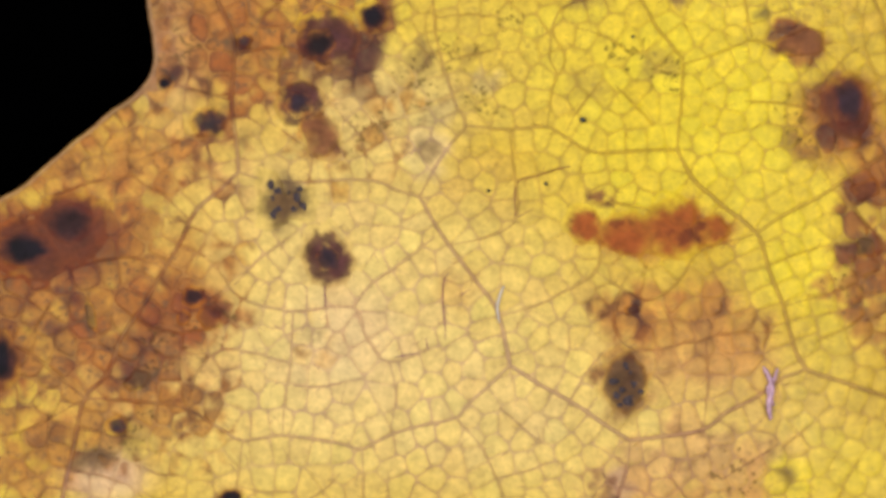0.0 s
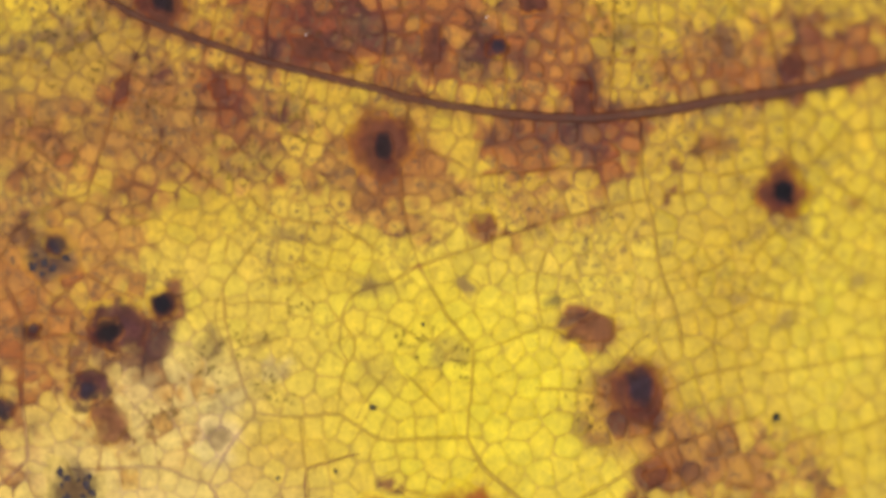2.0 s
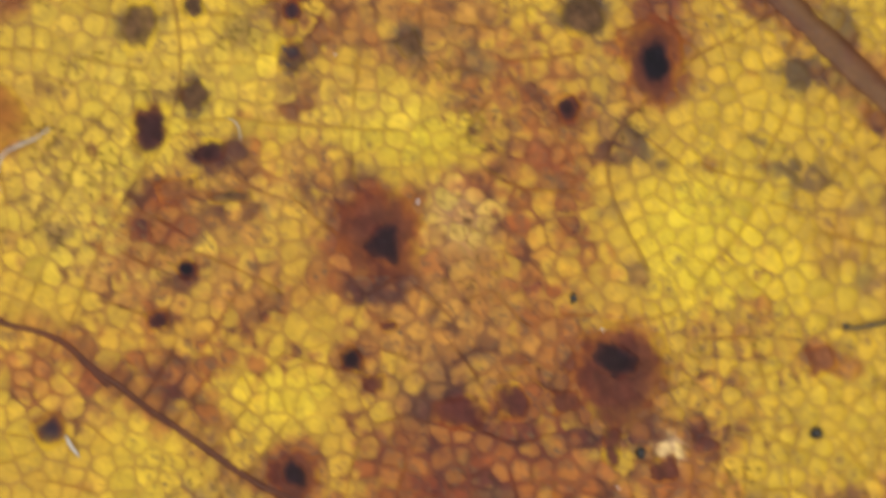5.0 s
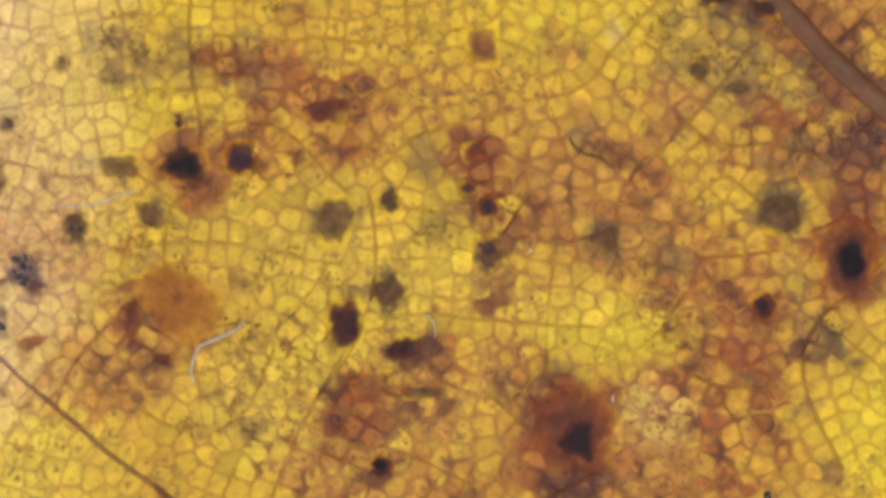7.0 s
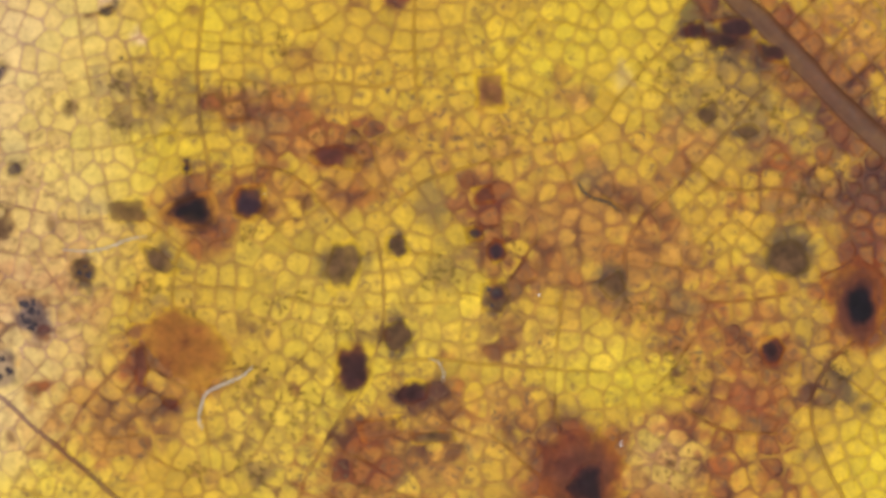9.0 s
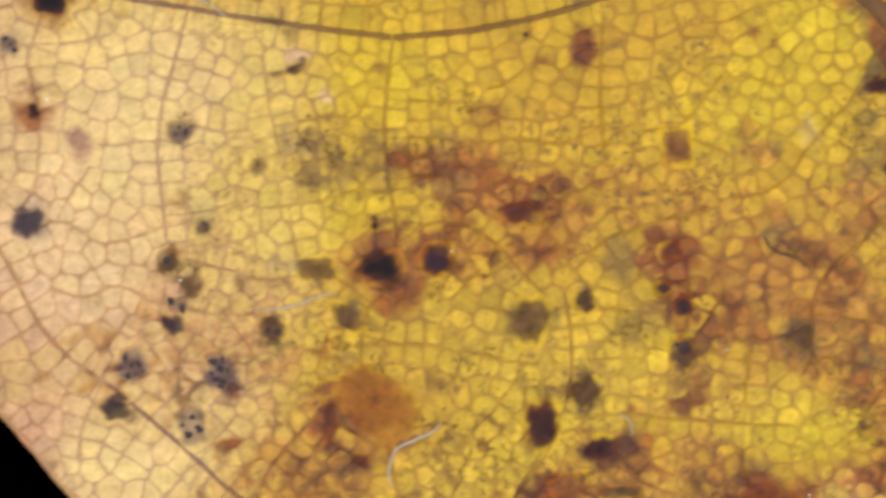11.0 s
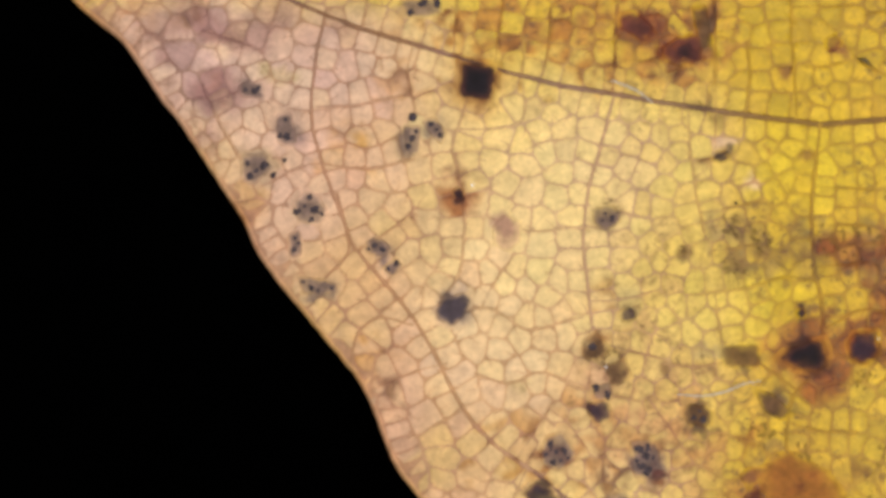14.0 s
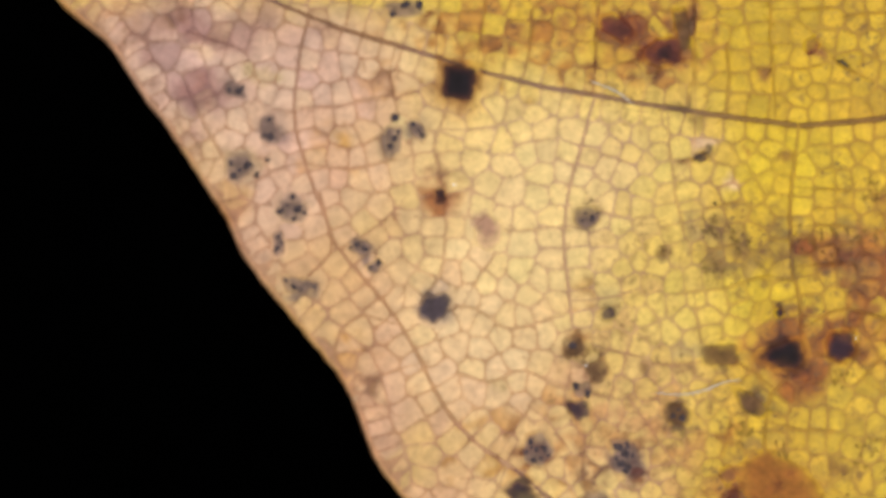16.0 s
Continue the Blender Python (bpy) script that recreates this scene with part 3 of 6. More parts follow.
stain("rust", 434, 943, 50, 24, .7)
stain("olive", 1106, 1552, 26, 16, .8)
stain("brown", 1152, 1158, 20, 24, .8)
stain("brown", 663, 1159, 34, 18, .7)
stain("olive", 972, 1228, 26, 26, .7)
stain("olive", -5, 1615, 20, 15, .7)
stain("olive", 49, 1593, 14, 28, .7)
stain("olive", 0, 1550, 26, 14, .6)
stain("olive", -100, 1580, 12, 14, .6)
stain("tan", 787, 1601, 40, 26, .7)
stain("rust", -149, 1076, 20, 12, .8)
stain("olive", 245, 942, 30, 22, .7)
stain("olive", 244, 1550, 30, 36, .6)
stain("brown", 648, 1436, 26, 20, .7)
stain("brown", 633, 1387, 22, 16, .7)
stain("brown", 553, 1676, 24, 12, .3)
stain("olive", 832, 1467, 24, 16, .5)
stain("rust", 25, 1246, 26, 20, .6)
stain("greycream", 887, 1626, 16, 28, .6)
stain("olive", 573, 1297, 30, 24, .5)
stain("rust", 1166, 1751, 20, 16, .8)
stain("rust", 1107, 1068, 36, 34, .7)
stain("brown", 480, 1787, 28, 28, .95)
stain("olive", 540, 1787, 18, 14, .7)
stain("brown", 401, 1752, 24, 10, .5)
stain("rust", 1163, 1753, 22, 18, .9)
stain("palecream", -30, 1773, 16, 18, .8)
stain("palecream", 17, 1693, 16, 18, .7)
stain("brown", 311, 1678, 40, 24, .4)
stain("tanbrown", 276, 1583, 34, 24, .5)
stain("olive", -103, 1579, 14, 16, .7)
stain("olive", -13, 1549, 22, 26, .6)
stain("olive", 42, 1594, 20, 24, .6)
stain("olive", 828, 1457, 22, 20, .7)
stain("olive", 1058, 1566, 50, 26, .5)
stain("olive", 301, 1867, 26, 16, .4)
stain("brown", -180, 1983, 36, 20, .9)
stain("brown", -104, 1938, 40, 28, .9)
stain("brown", -64, 1988, 26, 44, .85)
stain("rust", -496, 1678, 34, 34, .7)
stain("pinktan", -408, 1615, 22, 26, .8)
stain("olive", -235, 1648, 34, 28, .6)
stain("greycream", -189, 1485, 28, 26, .6)
stain("brown", -253, 1416, 28, 24, .7)
stain("olive", -204, 1404, 30, 14, .5)
stain("pinktan", -224, 1364, 28, 24, .6)
stain("olive", -98, 1580, 14, 16, .5)
stain("olive", -8, 1555, 24, 22, .5)
stain("rust", -582, 1630, 9, 7, .7)
stain("greycream", -395, 1358, 22, 14, .5)
stain("pinktan", -501, 1283, 22, 18, .6)
stain("pinktan", -582, 1237, 22, 22, .6)
stain("greycream", -809, 1899, 22, 16, .5)
stain("mauve", -930, 1861, 44, 26, .5)
stain("pinktan", -905, 1967, 50, 40, .5)
stain("palecream", -920, 1932, 24, 20, .9)
stain("brown", 168, 1951, 12, 11, .8)
stain("orange", -864, 1660, 30, 34, .5)
stain("greycream", -753, 1653, 34, 30, .5)
stain("greycream", -849, 1730, 34, 26, .5)
stain("greycream", -572, 1786, 24, 36, .4)
stain("greycream", -753, 1519, 40, 14, .4)
stain("olive", 113, 1470, 12, 14, .6)
stain("rust", 194, 1586, 50, 34, .6)
stain("olive", 113, 1586, 24, 60, .5)
stain("rust", 1130, -408, 66, 42, .55)
stain("rust", 1152, -398, 34, 22, .5)
stain("rust", 1105, -425, 26, 18, .5)
stain("purplebrown", 911, 428, 60, 34, .7)
stain("purplebrown", 1031, 449, 50, 40, .6)
stain("purplebrown", 1406, 299, 32, 60, .7)
stain("purplebrown", 1231, 419, 40, 30, .6)
stain("brown", 1301, 269, 40, 26, .6)
stain("purplebrown", 1820, 450, 40, 30, .6)
stain("olive", 399, 150, 60, 60, .4)
stain("rust", 30, 1111, 20, 28, .7)
stain("rust", 135, 1077, 40, 20, .5)
stain("tanbrown", 1619, 900, 40, 60, .3)

CORES, DOTTED, BLOTS = [], [], []


def core(pigment, x, y, rx, ry, power=2.5, turn=0.5):
    """A dead spot that has dried dark; a high power makes it square."""
    CORES.append((pigment, x, y, rx, ry, power, turn))


def dotted(x, y, rx, ry, count):
    """A greyish spot with small black fruiting dots on it."""
    DOTTED.append((x, y, rx, ry, count))


def blot(pigment, soft, *corners, dots=()):
    """A dead patch whose corners lie on the veins that bound it; dots: x, y and radius of each fruiting dot on it."""
    BLOTS.append((pigment, soft, np.array(corners, float).reshape(-1, 2), np.array(dots, float).reshape(-1, 3)))


def blot_box(b):
    """A blot's pigment, middle and half sizes."""
    (ax, ay), (bx, by) = b[2].min(0), b[2].max(0)
    return b[0], (ax + bx) / 2, (ay + by) / 2, (bx - ax) / 2, (by - ay) / 2


blot("purple", 0.55, 530, -72, 550, -35, 590, -20, 618, -40, 632, -75, 612, -104, 575, -112, 545, -98)
blot("black", 0.6, 540, -80, 552, -58, 580, -55, 592, -80, 575, -102, 550, -98)
blot("purple", 0.55, 490, -187, 500, -160, 530, -148, 566, -163, 574, -187, 546, -215, 508, -220)
blot("navy", 0.6, 505, -190, 520, -165, 550, -172, 552, -198, 525, -210)
blot("russet", 0.4, 533, -215, 590, -208, 602, -243, 576, -276, 546, -266)
blot("navy", 0.5, 341, -216, 354, -199, 378, -197, 393, -215, 386, -235, 354, -238)
blot("purple", 0.55, 540, -456, 556, -415, 580, -404, 601, -430, 627, -461, 612, -492, 575, -502, 548, -487)
blot("navy", 0.6, 560, -455, 575, -430, 598, -450, 595, -475, 570, -478)
blot("umber", 0.9, 466, -318, 500, -316, 503, -348, 545, -335, 547, -384, 508, -382, 498, -394, 468, -390, dots=(478, -326, 11.2, 490, -338, 10.0, 482, -350, 6.2, 484, -380, 11.2, 494, -370, 7.5, 526, -350, 10.0, 537, -364, 10.0, 520, -370, 8.8, 512, -342, 5.0, 530, -336, 6.2))
blot("umber", 0.3, 1068, -682, 1086, -640, 1110, -628, 1136, -650, 1142, -692, 1110, -730, 1080, -712, dots=(1107, -648, 9, 1087, -675, 9, 1122, -680, 8, 1090, -700, 8, 1112, -708, 12, 1135, -694, 6, 1102, -690, 7, 1098, -716, 6, 1116, -660, 5))
blot("purplebrown", 0.9, 331, -525, 340, -510, 357, -513, 360, -532, 345, -540)
blot("purplebrown", 0.9, 352, -562, 365, -545, 386, -555, 388, -574, 366, -580)
blot("purplebrown", 0.9, 316, -560, 325, -550, 336, -560, 330, -573, 318, -572)
blot("umber", 0.7, 222, -680, 240, -658, 262, -662, 255, -682, 232, -690)
blot("black", 0.35, 783, 909, 803, 939, 825, 955, 844, 951, 847, 875, 821, 881, 797, 887)
blot("black", 0.35, 1184, 717, 1198, 738, 1233, 731, 1268, 709, 1262, 683, 1232, 671, 1198, 689)
blot("black", 0.3, 635, 518, 651, 533, 671, 521, 683, 501, 680, 480, 659, 485, 643, 493)
blot("black", 0.4, 744, 716, 761, 731, 780, 707, 774, 688, 749, 695)
blot("black", 0.4, 1036, 271, 1060, 273, 1068, 249, 1063, 223, 1040, 224, 1033, 247)
blot("hide", 0.3, 29, 1185, 64, 1209, 94, 1223, 150, 1197, 188, 1145, 174, 1109, 124, 1089, 74, 1125)
blot("purplebrown", 0.8, 1016, 653, 1053, 657, 1070, 636, 1064, 607, 1028, 609)
blot("purplebrown", 0.9, 918, 626, 968, 637, 990, 621, 980, 591, 940, 589, 916, 603)
blot("navy", 0.5, 1236, 433, 1260, 439, 1268, 419, 1253, 409, 1234, 413)
blot("black", 0.3, 78, 1392, 93, 1405, 121, 1417, 147, 1422, 154, 1404, 152, 1381, 137, 1371, 107, 1375)
blot("navy", 0.5, 198, 1416, 207, 1432, 241, 1436, 246, 1402, 227, 1386, 203, 1394)
blot("dun", 0.2, -27, 1410, 34, 1415, 34, 1380, -21, 1377)
blot("umber", 0.3, 34, 1334, 61, 1326, 91, 1300, 76, 1284, 47, 1303)
blot("umber", 0.3, -95, 1296, -83, 1309, -49, 1299, -47, 1275, -84, 1276, dots=(-76, 1286, 6, -59, 1284, 7, -66, 1298, 4))
blot("umber", 0.2, 362, 1294, 375, 1333, 413, 1337, 417, 1306, 400, 1265, 369, 1263)
blot("brownblack", 0.55, 381, 1125, 390, 1152, 433, 1147, 430, 1103, 410, 1076, 384, 1091)
blot("russet", 0.25, 624, 1634, 667, 1637, 670, 1583, 628, 1580)
blot("umber", 0.4, 464, 1189, 496, 1197, 508, 1175, 492, 1153, 466, 1157)
blot("umber", 0.4, 464, 1342, 484, 1350, 500, 1330, 490, 1314, 468, 1318)
blot("brownblack", 0.5, 490, 1072, 506, 1095, 536, 1091, 532, 1069, 509, 1059)
blot("brownblack", 0.4, 1132, 1167, 1154, 1171, 1166, 1155, 1156, 1133, 1138, 1131)
blot("purplebrown", 0.9, 336, 1498, 376, 1508, 410, 1494, 406, 1472, 374, 1476, 346, 1482)
blot("mottled", 0.35, -188, 1243, -152, 1245, -148, 1211, -158, 1183, -180, 1185, dots=(-174, 1231, 10, -160, 1219, 9, -168, 1201, 10, -156, 1195, 7, -178, 1211, 6))
blot("umber", 0.4, 633, 1266, 667, 1270, 679, 1247, 663, 1221, 635, 1227, dots=(659, 1255, 9, 645, 1259, 6, 651, 1231, 6))
blot("black", 0.12, -485, 1913, -428, 1905, -435, 1848, -490, 1856)
blot("slate", 0.3, -529, 1475, -515, 1495, -479, 1507, -474, 1491, -487, 1465, -505, 1453, -525, 1461)
blot("mottled", 0.3, -880, 1872, -869, 1880, -841, 1878, -838, 1854, -875, 1856, dots=(-869, 1867, 7, -854, 1865, 8, -846, 1871, 5))
blot("mottled", 0.3, -812, 1821, -790, 1825, -781, 1778, -796, 1768, -812, 1776, dots=(-799, 1813, 7, -795, 1786, 9, -808, 1786, 7))
blot("mottled", 0.3, -874, 1748, -836, 1750, -830, 1726, -852, 1704, -875, 1704, dots=(-860, 1714, 9, -838, 1734, 9, -866, 1736, 6, -850, 1724, 6, -820, 1716, 6, -801, 1742, 5))
blot("mottled", 0.35, -783, 1666, -765, 1684, -743, 1680, -727, 1653, -741, 1631, -773, 1637, dots=(-756, 1676, 7, -776, 1652, 8, -746, 1655, 10, -753, 1637, 6, -735, 1647, 6, -765, 1661, 4))
blot("mottled", 0.4, -792, 1609, -773, 1615, -771, 1577, -788, 1573, dots=(-782, 1605, 6, -783, 1585, 6, -775, 1595, 4))
blot("mottled", 0.5, -775, 1535, -741, 1531, -711, 1522, -713, 1510, -761, 1508, dots=(-767, 1527, 5, -752, 1517, 7, -717, 1516, 4, -741, 1512, 4))
blot("mottled", 0.4, -655, 1597, -632, 1603, -616, 1589, -624, 1575, -648, 1577, dots=(-641, 1592, 8, -626, 1584, 7, -651, 1585, 4))
blot("mottled", 0.4, -626, 1553, -604, 1567, -594, 1557, -610, 1541, dots=(-617, 1550, 6, -602, 1559, 6))
blot("mottled", 0.3, -588, 1798, -561, 1801, -563, 1755, -584, 1757, dots=(-574, 1780, 9, -580, 1766, 7, -568, 1792, 6, -574, 1819, 7))
blot("mottled", 0.4, -556, 1809, -534, 1815, -516, 1790, -524, 1772, -538, 1786, dots=(-542, 1806, 8, -525, 1786, 6, -532, 1796, 5))
blot("mottled", 0.5, -254, 1653, -219, 1659, -209, 1635, -229, 1623, -250, 1631, dots=(-221, 1639, 7, -233, 1647, 4, -239, 1635, 3, -213, 1649, 3))
blot("mottled", 0.3, -346, 1226, -336, 1252, -310, 1258, -288, 1222, -314, 1196, -342, 1206, dots=(-330, 1242, 8, -305, 1228, 8, -325, 1207, 8, -338, 1222, 5, -312, 1210, 5, -320, 1226, 5, -298, 1216, 5, -330, 1230, 4))
blot("mottled", 0.3, -180, 1232, -143, 1243, -139, 1196, -163, 1179, -178, 1196, dots=(-158, 1232, 9, -161, 1191, 9, -173, 1202, 6, -149, 1216, 6, -167, 1218, 5))
blot("navy", 0.4, -374, 1150, -358, 1170, -330, 1162, -320, 1132, -360, 1130)
blot("umber", 0.4, -88, 1297, -58, 1307, -46, 1285, -62, 1273, -84, 1279, dots=(-76, 1287, 6, -60, 1283, 7))
blot("navy", 0.4, -260, 1309, -243, 1315, -231, 1289, -246, 1279, -258, 1289)
blot("umber", 0.6, -274, 1418, -254, 1432, -231, 1412, -246, 1396, -270, 1400, dots=(-256, 1412, 8))
blot("purplebrown", 0.3, -130, 1940, -104, 1956, -62, 1960, -70, 1921, -102, 1910, -125, 1919)
blot("brownblack", 0.6, -113, 1942, -84, 1948, -80, 1923, -104, 1919)
blot("purplebrown", 0.4, -208, 1997, -184, 2004, -151, 1974, -168, 1956, -205, 1977)
blot("umber", 0.4, -78, 2006, -56, 2012, -46, 1948, -66, 1944)
blot("russet", 0.3, 157, 1956, 172, 1962, 182, 1948, 170, 1933, 157, 1940)
blot("scorch", 0.5, 24, 1147, 40, 1151, 44, 1117, 38, 1089, 26, 1093)
blot("scorch", 0.6, 70, 1065, 86, 1071, 100, 1061, 84, 1049)
blot("russet", 0.6, 6, 1187, 26, 1197, 36, 1177, 18, 1163)
blot("russet", 0.6, 424, 1022, 484, 1032, 490, 1007, 434, 995)
blot("scorch", 0.6, 603, 1364, 629, 1368, 633, 1348, 609, 1344)
blot("scorch", 0.7, 645, 1338, 669, 1342, 673, 1318, 651, 1312)
blot("scorch", 0.7, 619, 1434, 649, 1440, 653, 1416, 625, 1410)
blot("umber", 0.7, 843, 1266, 873, 1288, 883, 1262, 863, 1243)
blot("umber", 0.6, 1014, 1576, 1042, 1589, 1048, 1566, 1026, 1552)
blot("umber", 0.5, 1082, 1544, 1110, 1552, 1122, 1538, 1098, 1528)
blot("brownblack", 0.5, 1032, 1707, 1072, 1713, 1082, 1693, 1042, 1685)
blot("brownblack", 0.6, 992, 1725, 1018, 1731, 1022, 1707, 998, 1699)
blot("brownblack", 0.6, 1122, 1695, 1158, 1689, 1174, 1661, 1134, 1667)
blot("scorch", 0.6, 887, 446, 938, 436, 948, 401, 897, 409)
blot("scorch", 0.6, 944, 421, 988, 411, 1008, 385, 964, 381)
blot("scorch", 0.6, 1118, 461, 1148, 465, 1148, 401, 1120, 399)
blot("scorch", 0.5, 1288, 521, 1328, 531, 1338, 497, 1300, 491)
blot("scorch", 0.6, 1118, 645, 1160, 649, 1160, 621, 1124, 613)
blot("scorch", 0.6, 1208, 581, 1234, 577, 1232, 521, 1208, 523)
blot("scorch", 0.5, 1388, 361, 1416, 361, 1420, 305, 1390, 309)
blot("scorch", 0.6, 1766, 415, 1794, 429, 1804, 391, 1776, 381)
blot("russet", 0.5, 1576, 715, 1610, 725, 1624, 691, 1588, 673)
blot("scorch", 0.5, 811, 773, 837, 775, 841, 759, 817, 757)
blot("brownblack", 0.6, 459, 875, 481, 879, 483, 855, 463, 855)
blot("brownblack", 0.7, 401, 789, 431, 797, 435, 771, 407, 765)
blot("scorch", 0.6, 781, 675, 817, 677, 817, 655, 791, 653)
blot("scorch", 0.6, 743, 361, 771, 367, 775, 337, 749, 333)
blot("scorch", 0.6, 573, 361, 599, 369, 595, 329, 577, 325)
blot("umber", 0.7, 517, 1003, 577, 1007, 587, 991, 523, 987)
blot("russet", 0.5, 1205, 131, 1239, 135, 1249, 109, 1213, 99)
blot("russet", 0.5, 1371, -76, 1431, -51, 1459, -57, 1451, -91, 1391, -97)
blot("scorch", 0.6, 1511, -331, 1551, -317, 1561, -341, 1527, -353)
blot("brownblack", 0.5, 1108, -546, 1124, -540, 1130, -550, 1112, -556)
blot("umber", 0.6, 152, -540, 166, -545, 170, -580, 158, -576)
blot("umber", 0.6, 1524, -424, 1548, -428, 1552, -450, 1528, -452)
blot("pinktan", 0.35, -430, 1621, -410, 1642, -384, 1631, -386, 1600, -407, 1584, -427, 1596)
blot("umber", 0.8, -271, 1412, -251, 1432, -228, 1412, -238, 1392, -264, 1395)
blot("umber", 0.8, -228, 1375, -198, 1387, -190, 1359, -216, 1345)
blot("rust", 0.8, 1004, -400, 1020, -370, 1050, -376, 1064, -402, 1050, -427, 1020, -422)
blot("rust", 0.8, 1060, -408, 1085, -385, 1120, -378, 1142, -394, 1152, -426, 1130, -449, 1095, -442, 1070, -428)
blot("rust", 0.8, 1140, -392, 1175, -360, 1200, -350, 1226, -372, 1224, -410, 1238, -440, 1200, -453, 1150, -442)
blot("rust", 0.85, 1228, -400, 1270, -386, 1288, -412, 1262, -432, 1235, -428)
core("black", 660, -30, 20, 20)
core("black", 45, -442, 44, 26)
core("brownblack", 125, -395, 34, 28)
core("navy", 1506, -178, 26, 36)
core("black", 0, -640, 24, 36)
core("black", 292, -148, 10, 9)
core("navy", 433, -73, 10, 10)
core("navy", 208, -754, 16, 12)
core("brownblack", 343, -526, 14, 14)
core("black", 410, -880, 18, 9)
core("black", 1767, 170, 21, 23)
core("navy", 474, 74, 20, 18)
core("navy", 1252, 426, 14, 13)
core("black", 470, 871, 14, 12)
core("black", 1301, 1234, 28, 40)
core("navy", 228, 586, 22, 22)
core("navy", 659, 1253, 16, 13)
core("navy", 621, 1357, 10, 9)
core("navy", 659, 1327, 13, 14)
core("brownblack", 1144, 1153, 14, 15)
core("navy", 112, 1471, 7, 7)
core("brownblack", 1080, 1722, 26, 15)
core("navy", -30, 1747, 12, 8)
core("brownblack", -492, 1682, 8, 9)
core("smoke", -241, 1296, 15, 16)
core("smoke", -194, 1468, 11, 9)
core("umber", 487, 1327, 12, 10, 4, .7)
core("umber", 481, 1182, 12, 14, 4, .4)
core("umber", 1172, 1313, 26, 22, 4, .4)
core("umber", 482, 1338, 14, 11, 4, .1)

dotted(464, 53, 40, 36, 7)
dotted(-556, 2012, 32, 14, 3)
dotted(-239, 1333, 15, 12, 2)
dotted(-211, 1117, 25, 33, 4)

stain("scorch", 802, 916, 62, 85, 0.7)
stain("scorch", 817, 841, 55, 30, 0.55)
stain("scorch", 1238, 696, 60, 58, 0.75)
stain("scorch", 1213, 621, 55, 48, 0.5)
stain("scorch", 1048, 249, 50, 48, 0.85)
stain("scorch", 659, 506, 42, 36, 0.7)
stain("rust", 1768, 173, 46, 46, 0.75)
stain("scorch", 1768, 173, 32, 32, 0.6)
stain("scorch", 928, 616, 75, 30, 0.55)
stain("scorch", 948, 411, 75, 30, 0.6)
stain("scorch", 1133, 436, 28, 45, 0.5)
stain("scorch", 1398, 331, 26, 42, 0.75)
stain("scorch", 1783, 406, 30, 24, 0.7)
stain("rust", 1828, 436, 34, 36, 0.6)
stain("scorch", 1288, 576, 26, 40, 0.55)
stain("scorch", 1398, 261, 80, 34, 0.4)
stain("scorch", 467, 951, 46, 34, 0.55)
stain("scorch", 547, 1001, 60, 20, 0.5)
stain("brown", 427, 676, 46, 40, 0.5)
stain("brown", 587, 341, 22, 30, 0.6)
stain("rust", 752, 353, 34, 30, 0.6)
stain("darkolive", 837, 261, 45, 45, 0.35)
stain("darkolive", 677, 261, 40, 60, 0.2)
stain("scorch", 780, 974, 50, 50, 0.55)
stain("scorch", 520, 1069, 40, 26, 0.6)
stain("rust", 430, 964, 50, 70, 0.45)
stain("scorch", 1304, 1304, 40, 60, 0.5)
stain("brown", 1149, 1149, 36, 30, 0.6)
stain("brown", 1221, 116, 22, 20, 0.6)
stain("scorch", 1411, -71, 46, 20, 0.45)
stain("olive", 1191, -6, 20, 10, 0.6)
stain("olive", 1022, -1, 40, 14, 0.4)
stain("tanbrown", 1556, -321, 60, 30, 0.5)
stain("brown", 612, 164, 30, 26, 0.5)
stain("brown", 482, 254, 40, 30, 0.5)
stain("brown", 762, 329, 40, 40, 0.5)
stain("scorch", 370, 1493, 44, 24, 0.7)
stain("rust", 410, 1423, 46, 34, 0.4)
stain("brown", 645, 1423, 40, 46, 0.45)
stain("brown", 790, 973, 60, 40, 0.7)
stain("brown", 120, 1428, 46, 26, 0.6)
stain("brown", 215, 1438, 36, 30, 0.5)
stain("rust", 155, 1333, 36, 26, 0.45)
stain("scorch", 130, -430, 80, 70, 0.55)
stain("brown", 270, -620, 60, 60, 0.4)
stain("tanbrown", 340, -540, 60, 50, 0.6)
stain("umber", 160, -815, 30, 20, 0.6)
stain("scorch", 1505, -190, 52, 62, 0.6)

stain("mauve", -925, 1978, 50, 34, 0.6)
stain("mauve", -985, 1917, 34, 26, 0.55)
stain("mauve", -844, 1968, 40, 30, 0.5)
stain("mauve", -1025, 1968, 36, 30, 0.45)
stain("mauve", -904, 1857, 50, 34, 0.55)
stain("mauve", -824, 2008, 40, 24, 0.4)
stain("mauve", -945, 1776, 30, 26, 0.3)
stain("mauve", -975, 1998, 30, 30, 0.45)
stain("mauve", -713, 1968, 26, 20, 0.3)
stain("mauve", -572, 2008, 26, 16, 0.4)
stain("scorch", 1326, 1421, 56, 44, 0.7)
stain("brown", 1301, 1346, 50, 60, 0.5)

# scattered small flecks over the aged middle of the leaf
flecks = random.Random(21)
for _ in range(900):
    fx, fy = flecks.uniform(-250, 2000), flecks.uniform(-60, 2300)
    if flecks.random() < 0.25 + 0.75 * noise.noise((fx / 170, fy / 170, 3.0)):
        fr = flecks.uniform(4, 13)
        stain(flecks.choice(("olive", "olive", "brown", "tanbrown", "darkolive")), fx, fy, fr * flecks.uniform(0.7, 1.6), fr, flecks.uniform(0.35, 0.8))

